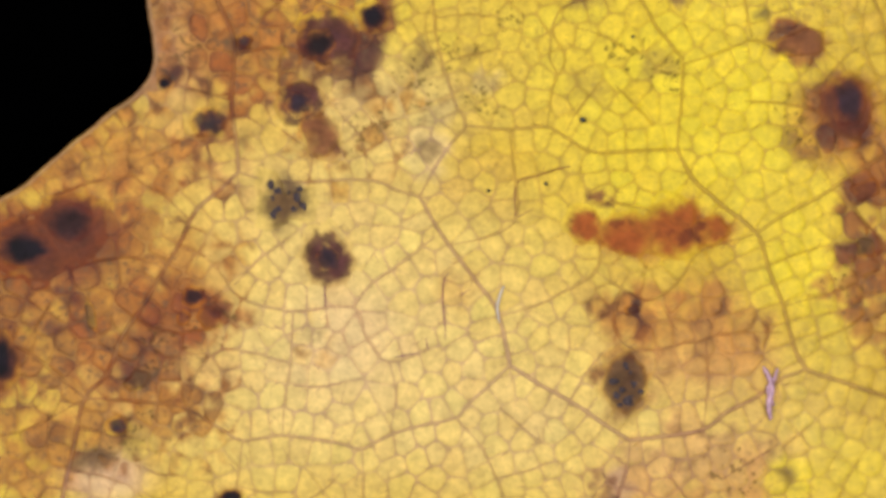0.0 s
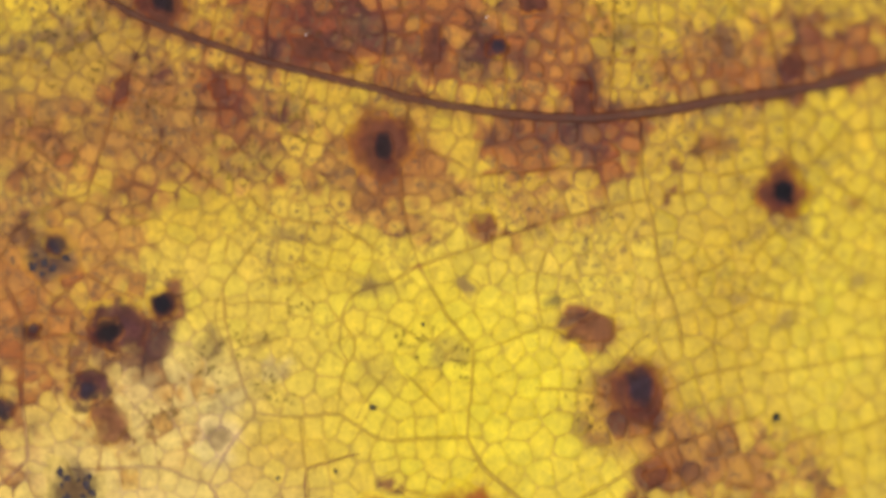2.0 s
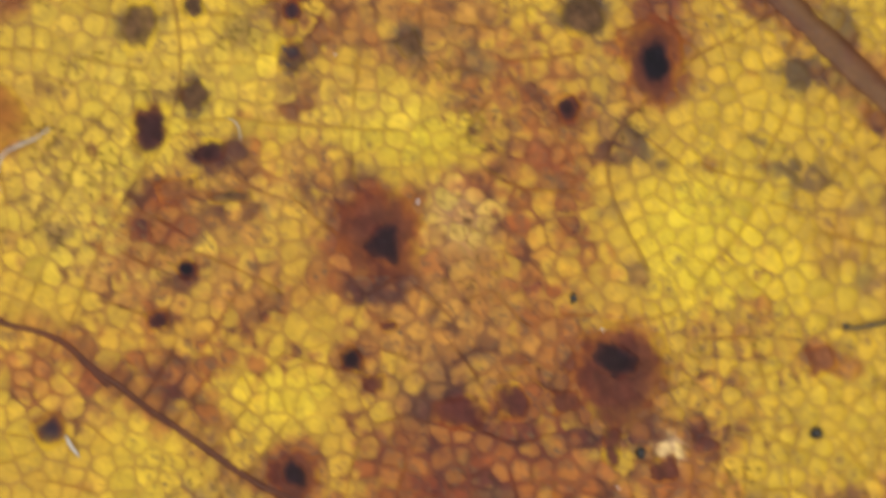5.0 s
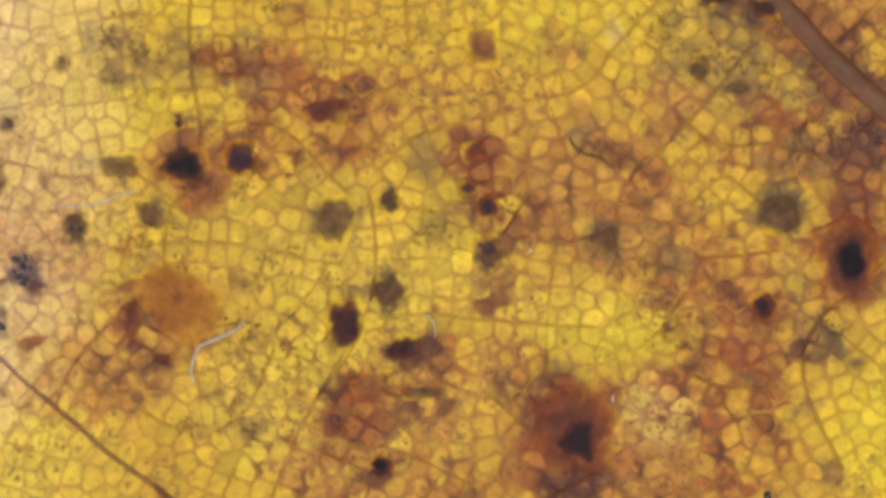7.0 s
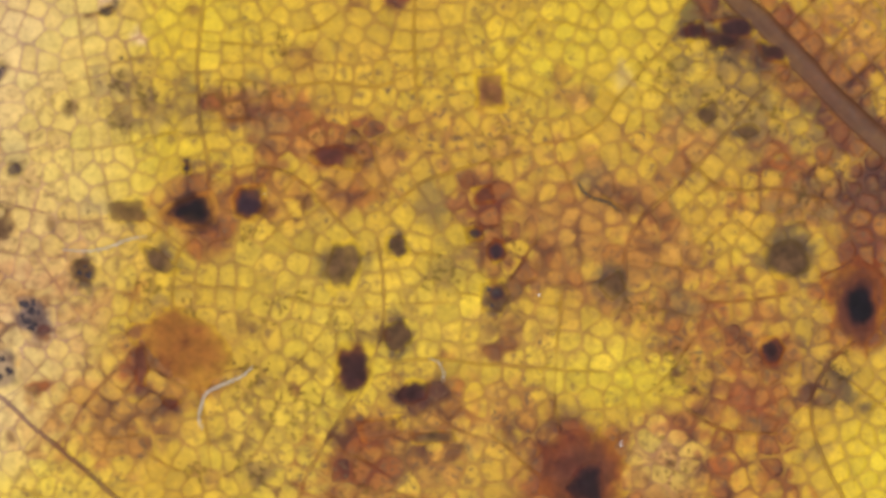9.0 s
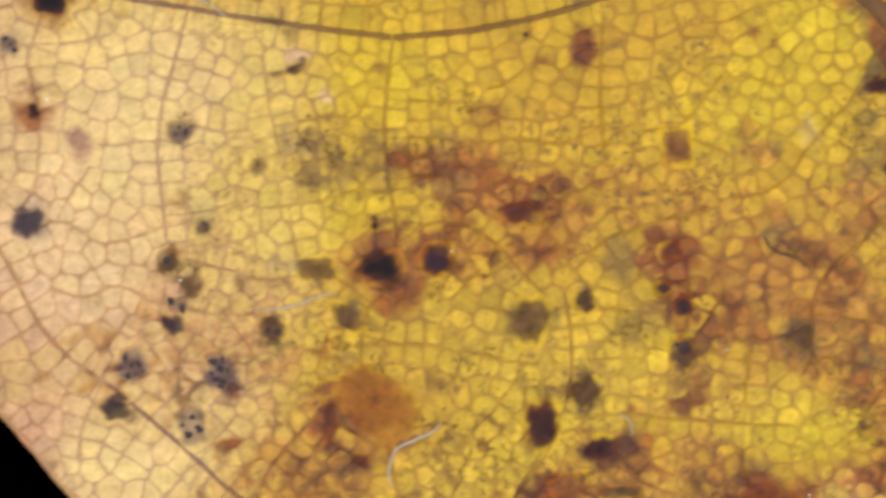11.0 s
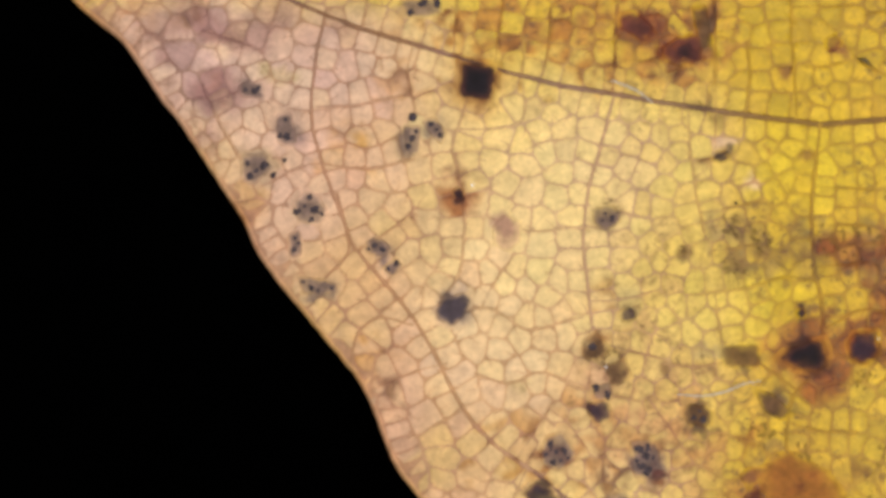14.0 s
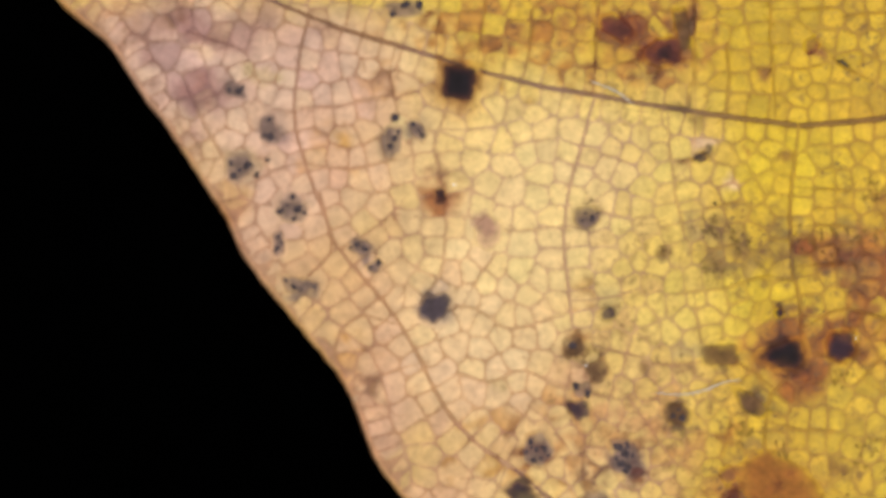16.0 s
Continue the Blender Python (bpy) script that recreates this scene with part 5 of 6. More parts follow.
def build_cells():
    """All areoles, and the network of small veins between groups of them."""
    rnd = random.Random(5)
    coarse, fine = Scatter(74), Scatter(30)
    for rank, a, b, way in VEINS:
        line_with_pairs(coarse, curve_through(way, 80), 42, 45, rnd)
    lo, hi = OUTLINE.min(0) - 120, OUTLINE.max(0) + 120
    area = (hi[0] - lo[0]) * (hi[1] - lo[1])
    for _ in range(int(area / 150)):
        x, y = rnd.uniform(lo[0], hi[0]), rnd.uniform(lo[1], hi[1])
        if not coarse.near(x, y, 106):
            coarse.add(x, y)
    edges = {}
    for poly in cells_of(coarse.seeds).values():
        for p, q in zip(poly, np.roll(poly, -1, axis=0)):
            key = tuple(sorted(((round(p[0]), round(p[1])), (round(q[0]), round(q[1])))))
            if 25 < math.dist(*key) < 300:
                edges[key] = 1
    small = []
    for p, q in sorted(edges):
        mid = (np.array(p) + q) / 2 + np.array([rnd.uniform(-7, 7), rnd.uniform(-7, 7)])
        small.append(curve_through([p, mid, q], 36))
    for rank, a, b, way in VEINS:
        w = (a + b) / 2
        line_with_pairs(fine, curve_through(way, 37), w / 2 + 15.5, 25, rnd)
    line_with_pairs(fine, OUTLINE[::2], 15, 17, rnd)
    kept = []
    mids = np.array([s[len(s) // 2] for s in small])
    ok = inside(mids)
    whole = inside(np.vstack(small))
    cuts = np.cumsum([0] + [len(line) for line in small])
    for line, good, a, b in zip(small, ok, cuts, cuts[1:]):
        if good:
            before = len(fine.seeds)
            line_with_pairs(fine, line, 16.5, 28, rnd)
            if len(fine.seeds) - before >= 4:
                line = line[whole[a:b]]
                if len(line) > 2:
                    kept.append(line)
    tries = np.random.RandomState(8)
    spots = tries.uniform(lo, hi, (int(area / 45), 2))
    room = areole_size(spots[:, 0], spots[:, 1]) * tries.uniform(0.70, 1.30, len(spots))
    for (x, y), r in zip(spots.tolist(), room.tolist()):
        if not fine.near(x, y, r):
            fine.add(x, y)
    seeds = np.array(fine.seeds)
    within = inside(seeds)
    cells = cells_of(fine.seeds)
    owners = [k for k in sorted(cells) if within[k]]
    order = {k: i for i, k in enumerate(owners)}
    corner_in = inside(np.vstack([cells[k] for k in owners]))
    ends = np.cumsum([0] + [len(cells[k]) for k in owners])
    corner_cuts = list(zip(ends, ends[1:]))
    verts, faces, centre_of, tone, border = [], [], [], [], []
    count = 0

    def bent(p):
        """The same crooked shift for all corners at one place, so that neighbours still fit."""
        return p + np.c_[value_noise(p[:, 0], p[:, 1], 21, 71) - 0.5, value_noise(p[:, 0], p[:, 1], 21, 72) - 0.5] * 6.5

    spans = []
    for k in sorted(cells):
        if not within[k]:
            continue
        poly = cells[k]
        mid = seeds[k] * 0.5 + poly.mean(0) * 0.5
        a, b = corner_cuts[order[k]]
        out = ~corner_in[a:b]
        if out.any():
            mid = seeds[k]
            poly = np.where(out[:, None], mid + (poly - mid) * np.minimum(0.5, 9 / np.maximum(np.hypot(*(poly - mid).T), 1))[:, None], poly)
        reach = np.hypot(*(poly - mid).T)
        if reach.max() > 75:
            poly = mid + (poly - mid) * np.minimum(1, 60 / reach)[:, None]
        nxt = np.roll(poly, -1, axis=0)
        edge = nxt - poly
        dist = np.abs(edge[:, 0] * (poly[:, 1] - mid[1]) - edge[:, 1] * (poly[:, 0] - mid[0])) / np.maximum(np.hypot(*edge.T), 1e-6)
        apothem = max(5.0, float(np.average(dist, weights=np.hypot(*edge.T) + 1e-6)))
        ring = np.stack([poly * 0.83 + nxt * 0.17, (poly + nxt) / 2, poly * 0.17 + nxt * 0.83], 1).reshape(-1, 2)
        bulge = mid + (ring - mid) * 1.02
        ring = np.where((np.arange(len(ring)) % 3 == 1)[:, None], bulge, ring)
        n = len(ring)
        gap = rnd.uniform(1.7, 3.3) + 1.5 * float(smooth((mid[1] - 50) / 300) * smooth((mid[0] + 150) / 300))
        swell = rnd.uniform(0.6, 1.5)
        f = 1 - gap / apothem
        layers = ((1 - 0.4 * gap / apothem, -1.6), (f, -0.5), (f * 0.84, 0.35 * swell), (f * 0.45, 0.6 * swell))
        for scale, z in layers:
            q = bent(mid + (ring - mid) * scale)
            verts.append(np.c_[q, np.full(n, z)])
        verts.append(np.array([[*bent(mid[None])[0], 0.7 * swell]]))
        base = count
        for s in range(3):
            for j in range(n):
                faces.append((base + s * n + j, base + s * n + (j + 1) % n, base + (s + 1) * n + (j + 1) % n, base + (s + 1) * n + j))
        top = base + 4 * n
        for j in range(n):
            faces.append((base + 3 * n + j, base + 3 * n + (j + 1) % n, top))
        g = rnd.gauss(0, 1)
        # shade put into the pigment: the outer rings darken towards the furrow
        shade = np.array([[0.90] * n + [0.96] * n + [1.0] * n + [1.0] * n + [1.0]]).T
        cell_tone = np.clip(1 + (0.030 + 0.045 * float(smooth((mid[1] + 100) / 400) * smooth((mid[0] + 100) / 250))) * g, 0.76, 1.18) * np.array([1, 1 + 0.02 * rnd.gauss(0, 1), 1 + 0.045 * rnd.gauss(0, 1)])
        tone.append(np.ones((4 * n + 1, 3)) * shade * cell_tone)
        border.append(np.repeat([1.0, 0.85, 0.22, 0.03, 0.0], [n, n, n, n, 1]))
        centre_of.append(np.tile(mid, (4 * n + 1, 1)))
        spans.append((mid, base, base + 4 * n + 1, len(faces) - 4 * n, len(faces)))
        count = base + 4 * n + 1
    verts, tone, centre_of, border = np.vstack(verts), np.vstack(tone), np.vstack(centre_of), np.concatenate(border)
    at = 0.8 * verts[:, :2] + 0.2 * centre_of
    colours = pigments(at[:, 0], at[:, 1], centre_of)
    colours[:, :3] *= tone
    dead = smooth((colours[:, 0] / np.maximum(colours[:, 1], 1e-4) - 1.6) / 0.9)
    alive = smooth((colours[:, 0] - 0.10) / 0.09) * (1 - smooth((value_noise(centre_of[:, 0], centre_of[:, 1], 19, 62) - 0.62) / 0.12))
    colours[:, :3] += (PIGMENT["amber"] * tone - colours[:, :3]) * (0.42 * dead * alive * (1 - 0.7 * border))[:, None]
    colours[:, :3] *= 1 - (dead * smooth((value_noise(centre_of[:, 0], centre_of[:, 1], 15, 63) - 0.6) / 0.2))[:, None] * np.array([0.22, 0.40, 0.44])
    colours[:, :3] *= 1 - (dead * smooth(value_noise(at[:, 0], at[:, 1], 64, 64) * 1.8 - 0.45))[:, None] * np.array([0.20, 0.30, 0.34])
    dead *= 0.35 + 0.65 * smooth(value_noise(at[:, 0], at[:, 1], 40, 61) * 2.2 - 0.5)
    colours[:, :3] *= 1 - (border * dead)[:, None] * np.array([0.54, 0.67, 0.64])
    verts[:, 2] += leaf_height(verts[:, 0], verts[:, 1])
    near = sorted(range(len(spans)), key=lambda k: math.dist(spans[k][0], (565, 1327)))
    single = set(near[:300])
    keep_v = np.ones(len(verts), bool)
    keep_f = np.ones(len(faces), bool)
    for k in single:
        mid, a, b, fa, fb = spans[k]
        keep_v[a:b] = False
        keep_f[fa:fb] = False
    index = np.cumsum(keep_v) - 1
    rest = [tuple(int(index[i]) for i in f) for f, good in zip(faces, keep_f) if good]
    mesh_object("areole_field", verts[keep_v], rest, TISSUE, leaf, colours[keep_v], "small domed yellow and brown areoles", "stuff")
    for k in near[:300]:
        mid, a, b, fa, fb = spans[k]
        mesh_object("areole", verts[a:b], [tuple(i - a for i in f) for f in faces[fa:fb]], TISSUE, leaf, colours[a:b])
    all_v, all_f, total = [], [], 0
    for line in kept:
        v, f = ridge(curve_through(line, 10), np.full(len(curve_through(line, 10)), rnd.uniform(3.6, 5.6)), 0.05, 2, 4)
        all_v.append(v)
        all_f += [tuple(i + total for i in q) for q in f]
        total += len(v)
    for mid, a, b, fa, fb in spans:
        n = (b - a - 1) // 4
        if n < 12 or rnd.random() < 0.35:
            continue
        start = verts[a + rnd.randrange(n), :2]
        if math.dist(start, mid) < 13:
            continue
        turn = rnd.uniform(-0.35, 0.35)
        way = np.array(mid) - start
        bend = start + way * 0.45 + np.array([-way[1], way[0]]) * turn
        end = start + way * rnd.uniform(0.7, 1.2) + np.array([rnd.uniform(-4, 4), rnd.uniform(-4, 4)])
        line = curve_through([start, bend, end], 6)
        v, f = ridge(line, np.linspace(3.2, 1.4, len(line)), 0.45, 1, 2)
        all_v.append(v)
        all_f += [tuple(i + total for i in q) for q in f]
        total += len(v)
    v = np.vstack(all_v)
    mesh_object("veinlet_network", v, all_f, VEIN, leaf, vein_tone(pigments(v[:, 0], v[:, 1]), 0.78), "fine brown network of veinlets", "stuff")


def build_veins():
    labels = {"M": ("midrib", "thick pinkish-brown midrib"), "A": ("side_vein", "brown side vein"),
              "B": ("vein", ""), "E": ("vein", ""), "C": ("vein", ""), "D": ("veinlet", ""), "K": ("veinlet", "blackened veinlet")}
    for rank, a, b, way in VEINS:
        line = curve_through(way, 9)
        line = line[inside(line)]
        if len(line) < 3:
            continue
        u = np.linspace(0, 1, len(line))
        widths = (a + (b - a) * u) * {"M": 1.0, "A": 1.45}.get(rank, 1.3) * (0.88 + 0.24 * value_noise(line[:, 0], line[:, 1], 40, 13))
        side = normals_of(line)
        line = line + side * (3.0 * (value_noise(line[:, 0], line[:, 1], 35, 14) - 0.5))[:, None]
        verts, faces = ridge(line, widths, 0.10 if rank == "M" else 0.09, 3, 12 if rank == "M" else 6)
        col = vein_tone(pigments(verts[:, 0], verts[:, 1]), {"M": 1.0, "A": 1.2, "B": 0.92, "E": 1.2, "C": 0.76 if way[0][1] < 330 else 0.92, "D": 0.62, "K": 1.5}[rank])
        if rank == "M":
            col[:, :3] = 0.2 * col[:, :3] + 0.75 * PIGMENT["rib"]
            # roundness shaded into the rib's pigment: light crown, dark flanks
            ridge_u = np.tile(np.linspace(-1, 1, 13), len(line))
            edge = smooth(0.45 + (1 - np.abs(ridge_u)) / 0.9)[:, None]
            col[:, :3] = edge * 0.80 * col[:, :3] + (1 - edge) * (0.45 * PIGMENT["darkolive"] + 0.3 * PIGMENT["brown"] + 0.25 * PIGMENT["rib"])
        elif rank == "E":
            col[:, :3] = 0.62 * col[:, :3] + 0.28 * PIGMENT["umber"]
        elif rank == "A":
            col[:, :3] = 0.24 * col[:, :3] + 0.24 * PIGMENT["brown"] + 0.14 * PIGMENT["umber"]
        name, label = labels[rank]
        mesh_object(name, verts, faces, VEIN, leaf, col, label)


CORE_LABEL = {"black": "black dead spot bounded by veins", "navy": "blue-black dead spot", "purple": "dark purple dead spot",
              "brownblack": "dark brown dead spot", "umber": "grey-brown dead patch bounded by veins", "dun": "light brown dead patch bounded by veins",
              "smoke": "blurred greyish-black dead spot", "mottled": "mottled grey spot with black fruiting dots", "russet": "red-brown dead patch bounded by veins", "slate": "slate-grey dead patch bounded by veins", "pinktan": "pinkish dead patch bounded by veins", "rust": "rust-coloured blotch with a ragged edge", "hide": "smooth leathery brown patch", "scorch": "dark red-brown smudge between the veins",
              "purplebrown": "purple-brown dead patch bounded by veins"}


def fungus_dot(spot, px, py, r, rnd):
    """A low ragged black fruiting body that has broken through the leaf's skin."""
    ang = np.linspace(0, 2 * math.pi, 9, endpoint=False)
    ring = np.array([rnd.uniform(0.55, 1.35) for _ in ang])
    z0 = float(leaf_height(px, py)) + 1.6
    verts = [(px, py, z0 + 3.2)]
    for q, lift in ((0.55, 2.8), (0.9, 1.6), (1.0, -1.0)):
        verts += [(px + r * q * e * math.cos(t), py + r * q * e * math.sin(t), z0 + lift) for t, e in zip(ang, ring)]
    faces = [(0, 1 + j, 1 + (j + 1) % 9) for j in range(9)]
    for k in range(2):
        faces += [(1 + k * 9 + j, 10 + k * 9 + j, 10 + k * 9 + (j + 1) % 9, 1 + k * 9 + (j + 1) % 9) for j in range(9)]
    mesh_object("fungus_dot", verts, faces, DOT, spot)


def fungus_dots(spot, x, y, rx, ry, count, rnd):
    placed, tries = [], 0
    while len(placed) < count and tries < 400:
        tries += 1
        a, q = rnd.uniform(0, 6.283), math.sqrt(rnd.uniform(0, 1)) * 0.95
        p = (x + rx * q * math.cos(a), y + ry * q * math.sin(a))
        if all(math.dist(p, o) > 13 for o in placed):
            placed.append(p)
    for px, py in placed:
        fungus_dot(spot, px, py, rnd.uniform(4.5, 9.5), rnd)


def scab(x, y, rx, ry, inner, rim, power, turn, number, strength=1.0, corners=None, soft=0.5, lift=0.0):
    """A dried spot with a ragged edge that runs out into the leaf's own pigment."""
    rnd = np.random.RandomState(number)
    n, rings = (44, np.array([0.18, 0.36, 0.54, 0.70, 0.84, 0.95, 1.06, 1.18, 1.32, 1.48])) if corners is None else (60, np.array([0.15, 0.3, 0.44, 0.56, 0.66, 0.75, 0.83, 0.91, 0.98, 1.05, 1.13, 1.22, 1.34, 1.48]))
    ang = np.linspace(0, 2 * math.pi, n, endpoint=False)
    r = (np.abs(np.cos(ang - turn)) ** power + np.abs(np.sin(ang - turn)) ** power) ** (-1 / power)
    for k in (2, 3, 4, 5, 7):
        r = r * (1 + rnd.uniform(0.0, 0.065 if power < 4 else 0.02) * np.cos(k * ang + rnd.uniform(0, 6.3)))
    if corners is not None:
        x, y = corners.mean(0)
        near_edge = 1.0 if soft >= 0.9 else min(1.0, 26 / float(np.hypot(*(corners - (x, y)).T).mean()))
        away = np.full(n, 1e9)
        for (ax, ay), (bx, by) in zip(corners - (x, y), np.roll(corners, -1, axis=0) - (x, y)):
            det = np.cos(ang) * (by - ay) - np.sin(ang) * (bx - ax)
            det = np.where(np.abs(det) < 1e-6, 1e-6, det)
            along = (ax * (by - ay) - ay * (bx - ax)) / det
            part = (ax * np.sin(ang) - ay * np.cos(ang)) / det
            away = np.where((along > 0) & (part >= -0.001) & (part <= 1.001), np.minimum(away, along), away)
        away = np.where(away > 1e8, np.median(away), away)
        r = 0.2 * np.roll(away, 1) + 0.6 * away + 0.2 * np.roll(away, -1)
    q = rings[:, None] * np.ones(n)
    px = np.concatenate([[x], (x + rx * q * r * np.cos(ang)).ravel()])
    py = np.concatenate([[y], (y + ry * q * r * np.sin(ang)).ravel()])
    d = np.concatenate([[0], q.ravel()])
    ragged = d + (0.24 if power < 4 else 0.12) * (value_noise(px, py, 11, 31) - 0.5) + (0.22 if power < 4 else 0.08) * (value_noise(px, py, 26, 32) - 0.5)
    if corners is not None:
        ragged = d + (0.05 + 0.7 * soft) * (value_noise(px, py, 9, 31) - 0.5) + 0.35 * soft * (value_noise(px, py, 5, 36) - 0.5) + (0.03 + 0.2 * soft) * (value_noise(px, py, 24, 32) - 0.5)
        fade = strength * smooth((1.04 + 0.35 * soft * near_edge - ragged) / ((0.16 + 0.7 * soft) * near_edge)) * (d < 1.4)
    else:
        fade = strength * smooth((1.24 - ragged) / 0.5) * (d < 1.4)
    own = pigments(px, py)
    deep = smooth((1.02 - ragged) / 0.5)[:, None]
    mottle = 0.4 + 0.65 * value_noise(px, py, 16, 33)[:, None] + 0.55 * value_noise(px, py, 7, 35)[:, None]
    col = own.copy()
    col[:, :3] += ((rim + (inner - rim) * deep) * mottle - own[:, :3]) * fade[:, None]
    pz = leaf_height(px, py) + 1.6 + lift - 2.8 * smooth((d - 1.0) / (0.45 if corners is None else (0.14 + 0.35 * soft) * near_edge)) + 1.2 * value_noise(px, py, 9, 34) * (d < 1.2)
    faces = [(0, 1 + j, 1 + (j + 1) % n) for j in range(n)]
    for k in range(len(rings) - 1):
        b0, b1 = 1 + k * n, 1 + (k + 1) * n
        faces += [(b0 + j, b1 + j, b1 + (j + 1) % n, b0 + (j + 1) % n) for j in range(n)]
    return np.c_[px, py, pz], faces, col


def build_spots():
    """The dead spots; those with fruiting dots carry them as parts."""
    rnd = random.Random(12)
    for number, (pigment, x, y, rx, ry, power, turn) in enumerate(CORES):
        rim = 0.4 * PIGMENT["brown"] + 0.4 * PIGMENT["navy"] if pigment == "navy" else PIGMENT[pigment] * 1.1 if pigment in ("umber", "dun", "smoke") else PIGMENT["purplebrown"] * 0.75
        v, f, c = scab(x, y, rx, ry, PIGMENT[pigment], rim, power, turn, 100 + number, {"navy": 0.85, "smoke": 0.8, "dun": 0.8}.get(pigment, 1.0), lift=2.2)
        mesh_object("leaf_spot", v, f, SCAB, leaf, c, CORE_LABEL[pigment])
    for number, (pigment, soft, corners, dots) in enumerate(BLOTS):
        rim = PIGMENT[pigment] * 1.1 if pigment in ("umber", "mottled", "russet", "dun", "slate", "hide", "scorch", "pinktan", "rust") else 0.5 * PIGMENT["purplebrown"] + 0.4 * PIGMENT[pigment]
        v, f, c = scab(0, 0, 1, 1, PIGMENT[pigment], rim, 3, 0, 500 + number, {"mottled": 0.75, "hide": 0.55, "russet": 0.75, "umber": 0.88, "dun": 0.85, "purplebrown": 0.8, "scorch": 0.86, "pinktan": 0.6, "rust": 0.46}.get(pigment, 1.0) * (1 - 0.35 * soft), corners, soft, {"hide": 0.0, "scorch": 0.5, "purple": 0.9, "russet": 0.9, "black": 2.4, "navy": 2.0, "brownblack": 1.9}.get(pigment, 1.3))
        spot = mesh_object("leaf_spot", v, f, SCAB, leaf, c, CORE_LABEL[pigment])
        for px, py, r in dots:
            fungus_dot(spot, px, py, r, rnd)
    for number, (x, y, rx, ry, count) in enumerate(DOTTED):
        v, f, c = scab(x, y, rx, ry, PIGMENT["mottled"] if y > 600 else PIGMENT["mould"], PIGMENT["mottled"] if y > 600 else PIGMENT["mould"] * 1.3, 3.2, 0.3, 300 + number, 0.72)
        spot = mesh_object("leaf_spot", v, f, SCAB, leaf, c, "greyish spot with black dots")
        fungus_dots(spot, x, y, rx, ry, count, rnd)


def specks(x, y, reach, count):
    """A scatter of fine dark specks that has settled on the blade, thickest in the middle."""
    rnd = random.Random(int(x * 7 + y))
    verts, faces = [], []
    for _ in range(count):
        a, q = rnd.uniform(0, 6.283), rnd.random() ** 0.8 * reach
        px, py = x + q * math.cos(a), y + q * math.sin(a)
        r, long, lean = rnd.choice((1.3, 1.6, 1.9, 2.3, 3.2)), rnd.uniform(1.0, 2.4), rnd.uniform(0, 3.14)
        base = len(verts)
        z0 = float(leaf_height(px, py))
        verts.append((px, py, z0 + 1.9))
        for j in range(7):
            e = r * rnd.uniform(0.55, 1.5)
            u, v = e * long * math.cos(j * 0.8976), e * math.sin(j * 0.8976)
            verts.append((px + u * math.cos(lean) - v * math.sin(lean), py + u * math.sin(lean) + v * math.cos(lean), z0 + 1.1))
        faces += [(base, base + 1 + j, base + 1 + (j + 1) % 7) for j in range(7)]
    v = np.array(verts)
    col = pigments(v[:, 0], v[:, 1])
    col[:, :3] = 0.4 * col[:, :3] + 0.4 * PIGMENT["umber"]
    mesh_object("speck_scatter", v, faces, SCAB, leaf, col, "scatter of fine dark specks", "stuff")


build_blade()
build_margin()
build_cells()
build_veins()
build_spots()
build_stage()

specks(-11, 1621, 26, 19)
specks(39, 1596, 22, 16)
specks(-11, 1547, 24, 18)
specks(-231, 1646, 28, 21)
specks(174, 1596, 40, 30)
specks(244, 1586, 44, 33)
specks(-96, 1581, 10, 7)
specks(274, 1686, 26, 19)
specks(44, 1257, 26, 19)
specks(124, 1217, 28, 21)
specks(384, 1197, 30, 22)
specks(-236, 1397, 30, 22)
specks(224, 1357, 20, 15)
specks(663, 1516, 40, 28)
specks(344, 1526, 30, 21)
specks(284, 1227, 44, 30)
specks(225, 1107, 50, 35)
specks(304, 1047, 60, 42)
specks(424, 1526, 30, 21)
specks(564, 1286, 44, 30)
specks(1032, 1605, 40, 28)
specks(962, 1655, 60, 42)
specks(1112, 1566, 50, 35)
specks(1202, 1436, 60, 42)
specks(982, 1117, 54, 37)
specks(913, 1227, 30, 21)
specks(1261, 1127, 40, 28)
specks(235, 938, 40, 28)
specks(1072, 1705, 50, 35)
specks(125, 938, 30, 21)
specks(683, 1346, 44, 30)
specks(487, 421, 80, 48)
specks(527, 461, 60, 36)
specks(647, 321, 80, 48)
specks(767, 381, 60, 36)
specks(807, 241, 70, 42)
specks(407, 281, 50, 30)
specks(467, 241, 50, 30)
specks(897, 301, 50, 30)
specks(968, 941, 60, 36)
specks(968, 841, 60, 36)
specks(1448, 461, 40, 24)
specks(1478, 731, 30, 18)
specks(1468, 501, 40, 24)
specks(1208, 421, 50, 30)
specks(1348, 691, 50, 30)
specks(968, 461, 60, 36)
specks(427, 901, 60, 36)
specks(1108, 461, 50, 30)
specks(640, -240, 40, 24)
specks(860, -180, 40, 24)
specks(800, -100, 50, 30)
specks(680, -220, 30, 18)
specks(280, -600, 60, 36)
specks(240, -760, 60, 36)
specks(380, -570, 50, 30)
specks(1500, -480, 50, 30)
specks(1310, -830, 50, 30)
specks(1420, -210, 50, 30)
specks(1110, -90, 40, 24)
specks(1180, -130, 40, 24)
specks(900, -30, 30, 18)
specks(330, -80, 40, 24)
specks(740, -150, 50, 30)


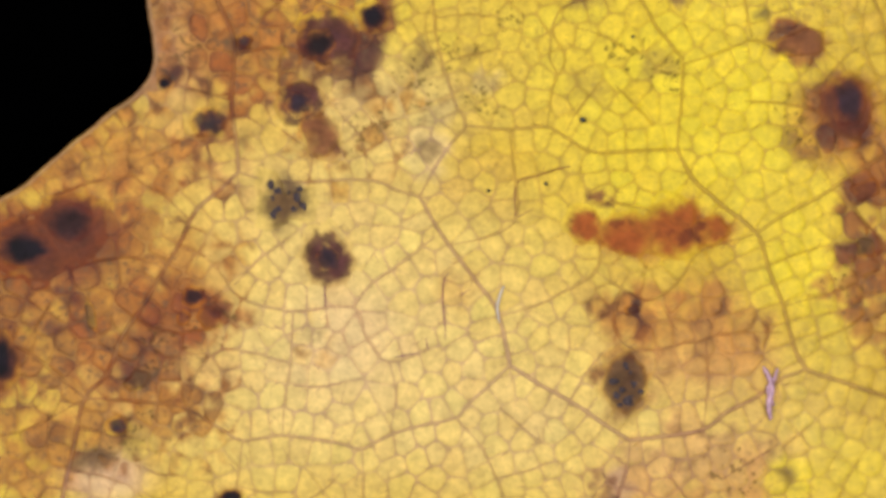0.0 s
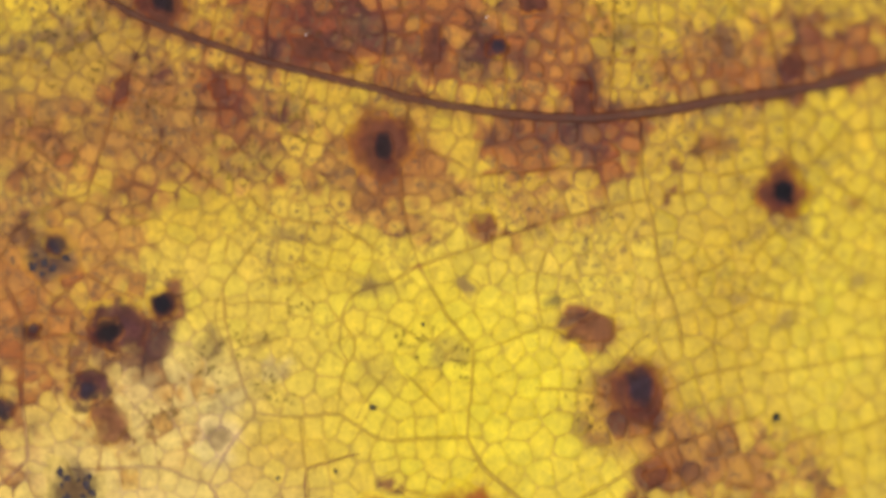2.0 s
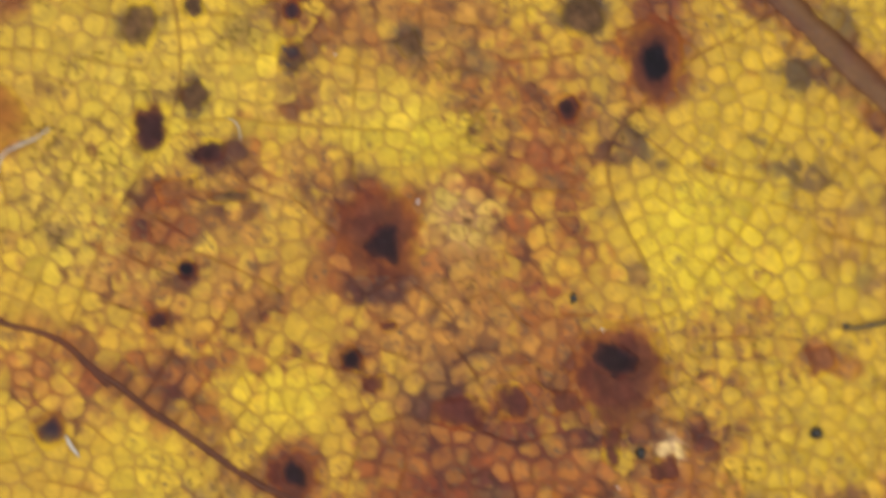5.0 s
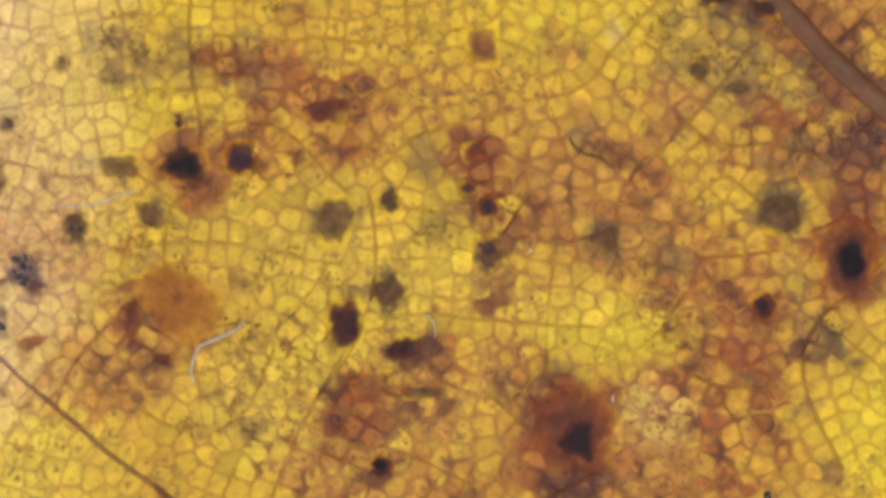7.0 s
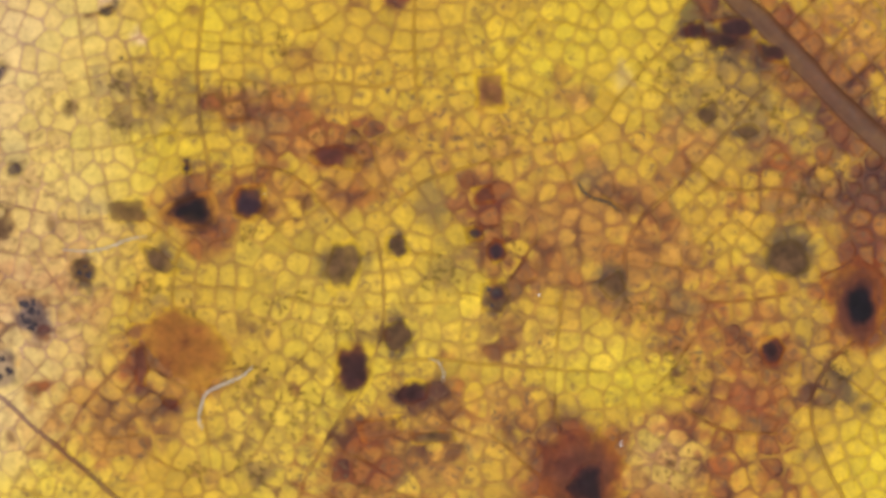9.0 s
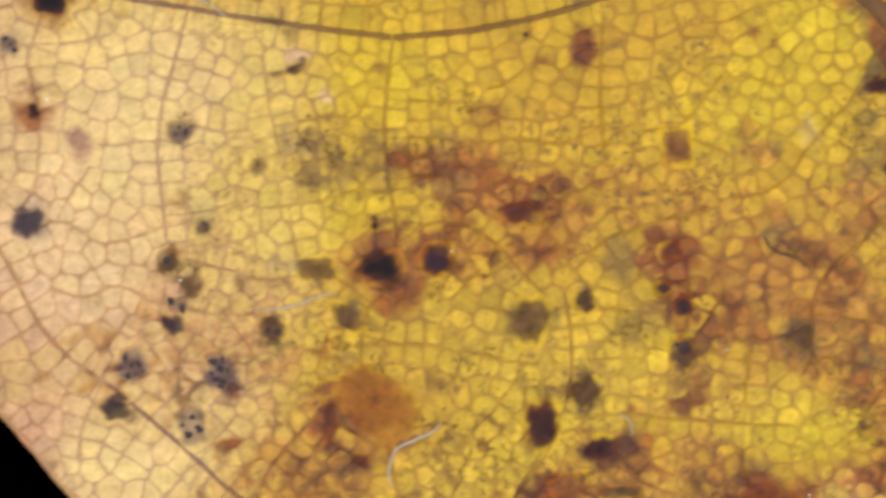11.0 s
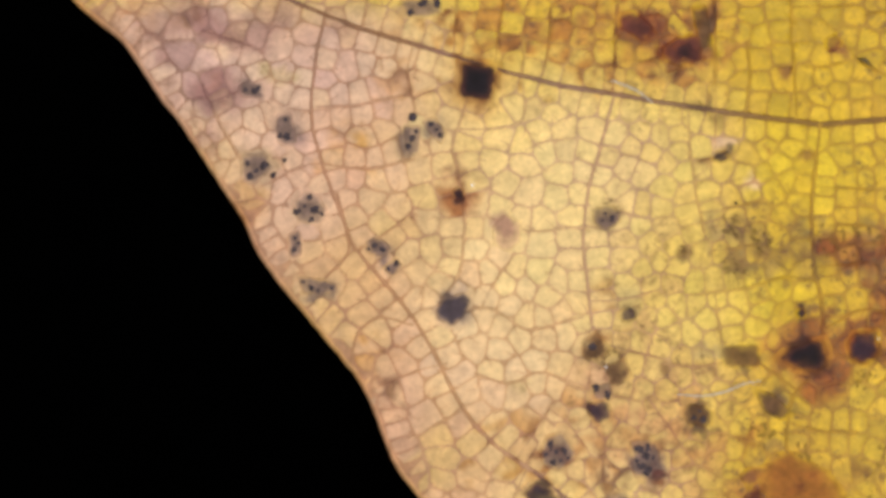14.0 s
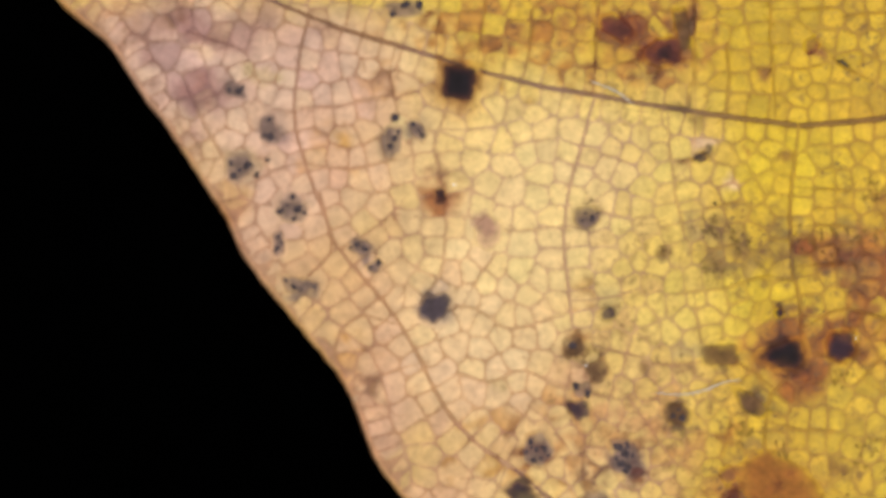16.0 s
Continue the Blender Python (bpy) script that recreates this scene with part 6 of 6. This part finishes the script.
# ---- loose things on the leaf ----
def strand(name, material, radius, label, category, *way, lift=6.0, group=""):
    """A fine fibre along a way on the blade, thinning out to its ends."""
    line = curve_through(np.array(way, float).reshape(-1, 2), 6)
    n, m = len(line), 7
    side = normals_of(line)
    u = np.linspace(0, 1, n)
    r = radius * (0.35 + 0.65 * np.sqrt(np.clip(4 * u * (1 - u), 0, 1))) * (0.85 + 0.3 * value_noise(line[:, 0], line[:, 1], 14, 21))
    ang = np.linspace(0, 2 * math.pi, m, endpoint=False)
    x = line[:, None, 0] + side[:, None, 0] * r[:, None] * np.cos(ang)
    y = line[:, None, 1] + side[:, None, 1] * r[:, None] * np.cos(ang)
    z = (leaf_height(line[:, 0], line[:, 1]) + 2.0 + radius + lift * np.sin(math.pi * u) * value_noise(line[:, 0], line[:, 1], 40, 22))[:, None] + r[:, None] * np.sin(ang)
    verts = np.stack([x, y, z], -1).reshape(-1, 3)
    faces = [(k * m + j, k * m + (j + 1) % m, (k + 1) * m + (j + 1) % m, (k + 1) * m + j) for k in range(n - 1) for j in range(m)]
    faces += [tuple(range(m))[::-1], tuple((n - 1) * m + j for j in range(m))]
    ob = mesh_object(name, verts, faces, material)
    return tagged(ob, label, category, group)


def grit_or_glint(x, y, rx, ry, seed, material=GRIT, label="tiny angular black grain of dirt on the leaf"):
    """A small angular grain; the white ones are beads that stand in for glints."""
    rnd = random.Random(seed)
    bm = bmesh.new()
    bmesh.ops.create_icosphere(bm, subdivisions=2, radius=1)
    z0 = float(leaf_height(x, y))
    for v in bm.verts:
        k = rnd.uniform(0.72, 1.2)
        v.co = ((x + v.co.x * rx * k) * U, (y + v.co.y * ry * k) * U, (z0 + 2 + max(-0.3, v.co.z * k) * 0.7 * min(rx, ry)) * U)
    data = bpy.data.meshes.new("dirt_grain")
    bm.to_mesh(data)
    bm.free()
    data.materials.append(material)
    tagged(new("dirt_grain", data), label, "dirt grain", "grains of dirt")


grit_or_glint(1031, -212, 7, 5, 1)
grit_or_glint(966, -325, 4, 4, 2)
grit_or_glint(865, -338, 4, 3, 3)
grit_or_glint(1120, -65, 4, 3, 4)
grit_or_glint(1753, -233, 8, 8, 5)
grit_or_glint(1589, 570, 13, 12, 6)
grit_or_glint(1154, 814, 7, 11, 7)
grit_or_glint(1272, 539, 10, 11, 8)
grit_or_glint(1645, 760, 7, 7, 9)
grit_or_glint(1032, -213, 6, 4, 10)
grit_or_glint(381, 1808, 5, 5, 11)
grit_or_glint(-3, 1666, 3, 3, 12)
strand("lint_fibre", LINT, 2.4, "white lint fibre lying on the leaf", "lint fibre", 892, -505, 884, -525, 880, -545, 883, -572)
strand("lint_fibre", LINT, 2.0, "thin curved white lint fibre on the leaf", "lint fibre", 230, 1122, 210, 1105, 180, 1092, 150, 1077, 139, 1052, 135, 1032, 141, 1011)
strand("lint_fibre", LINT, 1.4, "faint pale lint fibre lying on the leaf", "lint fibre", -107, 1328, -65, 1325, -25, 1332, 10, 1346, 43, 1352)
strand("lint_fibre", LINT, 3.6, "short bright white lint fibre on the leaf", "lint fibre", 256, 578, 266, 560, 280, 540)
strand("lint_fibre", LINT, 1.5, "faint pale lint fibre lying on the leaf", "lint fibre", -225, 1884, -200, 1874, -174, 1862, -149, 1842)
strand("lint_fibre", LINT, 1.1, "tiny pale lint fibre beside a brown spot", "lint fibre", 539, 1137, 556, 1131, 566, 1112, 564, 1095)
strand("lint_fibre", VIOLET, 5.5, "purplish tuft of lint lying across a vein", "lint fibre", 1352, -650, 1362, -668, 1368, -690, 1362, -715, 1366, -745)
strand("lint_fibre", VIOLET, 4, "purplish tuft of lint lying across a vein", "lint fibre", 1378, -652, 1372, -672, 1360, -690, 1372, -720)
strand("leaf_hair", HAIR, 4.2, "stiff dark hair lying on the leaf", "leaf hair", 1645, 756, 1681, 760, 1721, 768, 1766, 780)
strand("leaf_hair", HAIR, 2.2, "thin dark curled hair on the leaf", "leaf hair", 802, 1449, 812, 1431, 832, 1419, 857, 1412, 877, 1395)
strand("leaf_hair", HAIR, 3, "short dark hair on the leaf", "leaf hair", 213, 1920, 223, 1916, 234, 1908)
# white beads added where the tissue only glints in the light
grit_or_glint(1205, 758, 2.4, 1.8, 24, GLINT, "tiny glittering white crystal grain on the leaf")
grit_or_glint(880, 984, 1.8, 1.8, 25, GLINT, "tiny glittering white crystal grain on the leaf")
grit_or_glint(880, 990, 1.8, 1.5, 26, GLINT, "tiny glittering white crystal grain on the leaf")
grit_or_glint(734, 1249, 1.8, 1.5, 27, GLINT, "tiny glittering white crystal grain on the leaf")
grit_or_glint(-468, 1698, 2.4, 2.4, 28, GLINT, "tiny glittering white crystal grain on the leaf")
grit_or_glint(-232, 1376, 1.8, 1.8, 29, GLINT, "tiny glittering white crystal grain on the leaf")
grit_or_glint(572, -455, 2.4, 1.8, 30, GLINT, "tiny glittering white crystal grain on the leaf")
grit_or_glint(1232, 478, 1.8, 1.2, 31, GLINT, "tiny glittering white crystal grain on the leaf")
grit_or_glint(912, 446, 1.5, 1.5, 32, GLINT, "tiny glittering white crystal grain on the leaf")
grit_or_glint(249, 1426, 1.5, 1.2, 33, GLINT, "tiny glittering white crystal grain on the leaf")
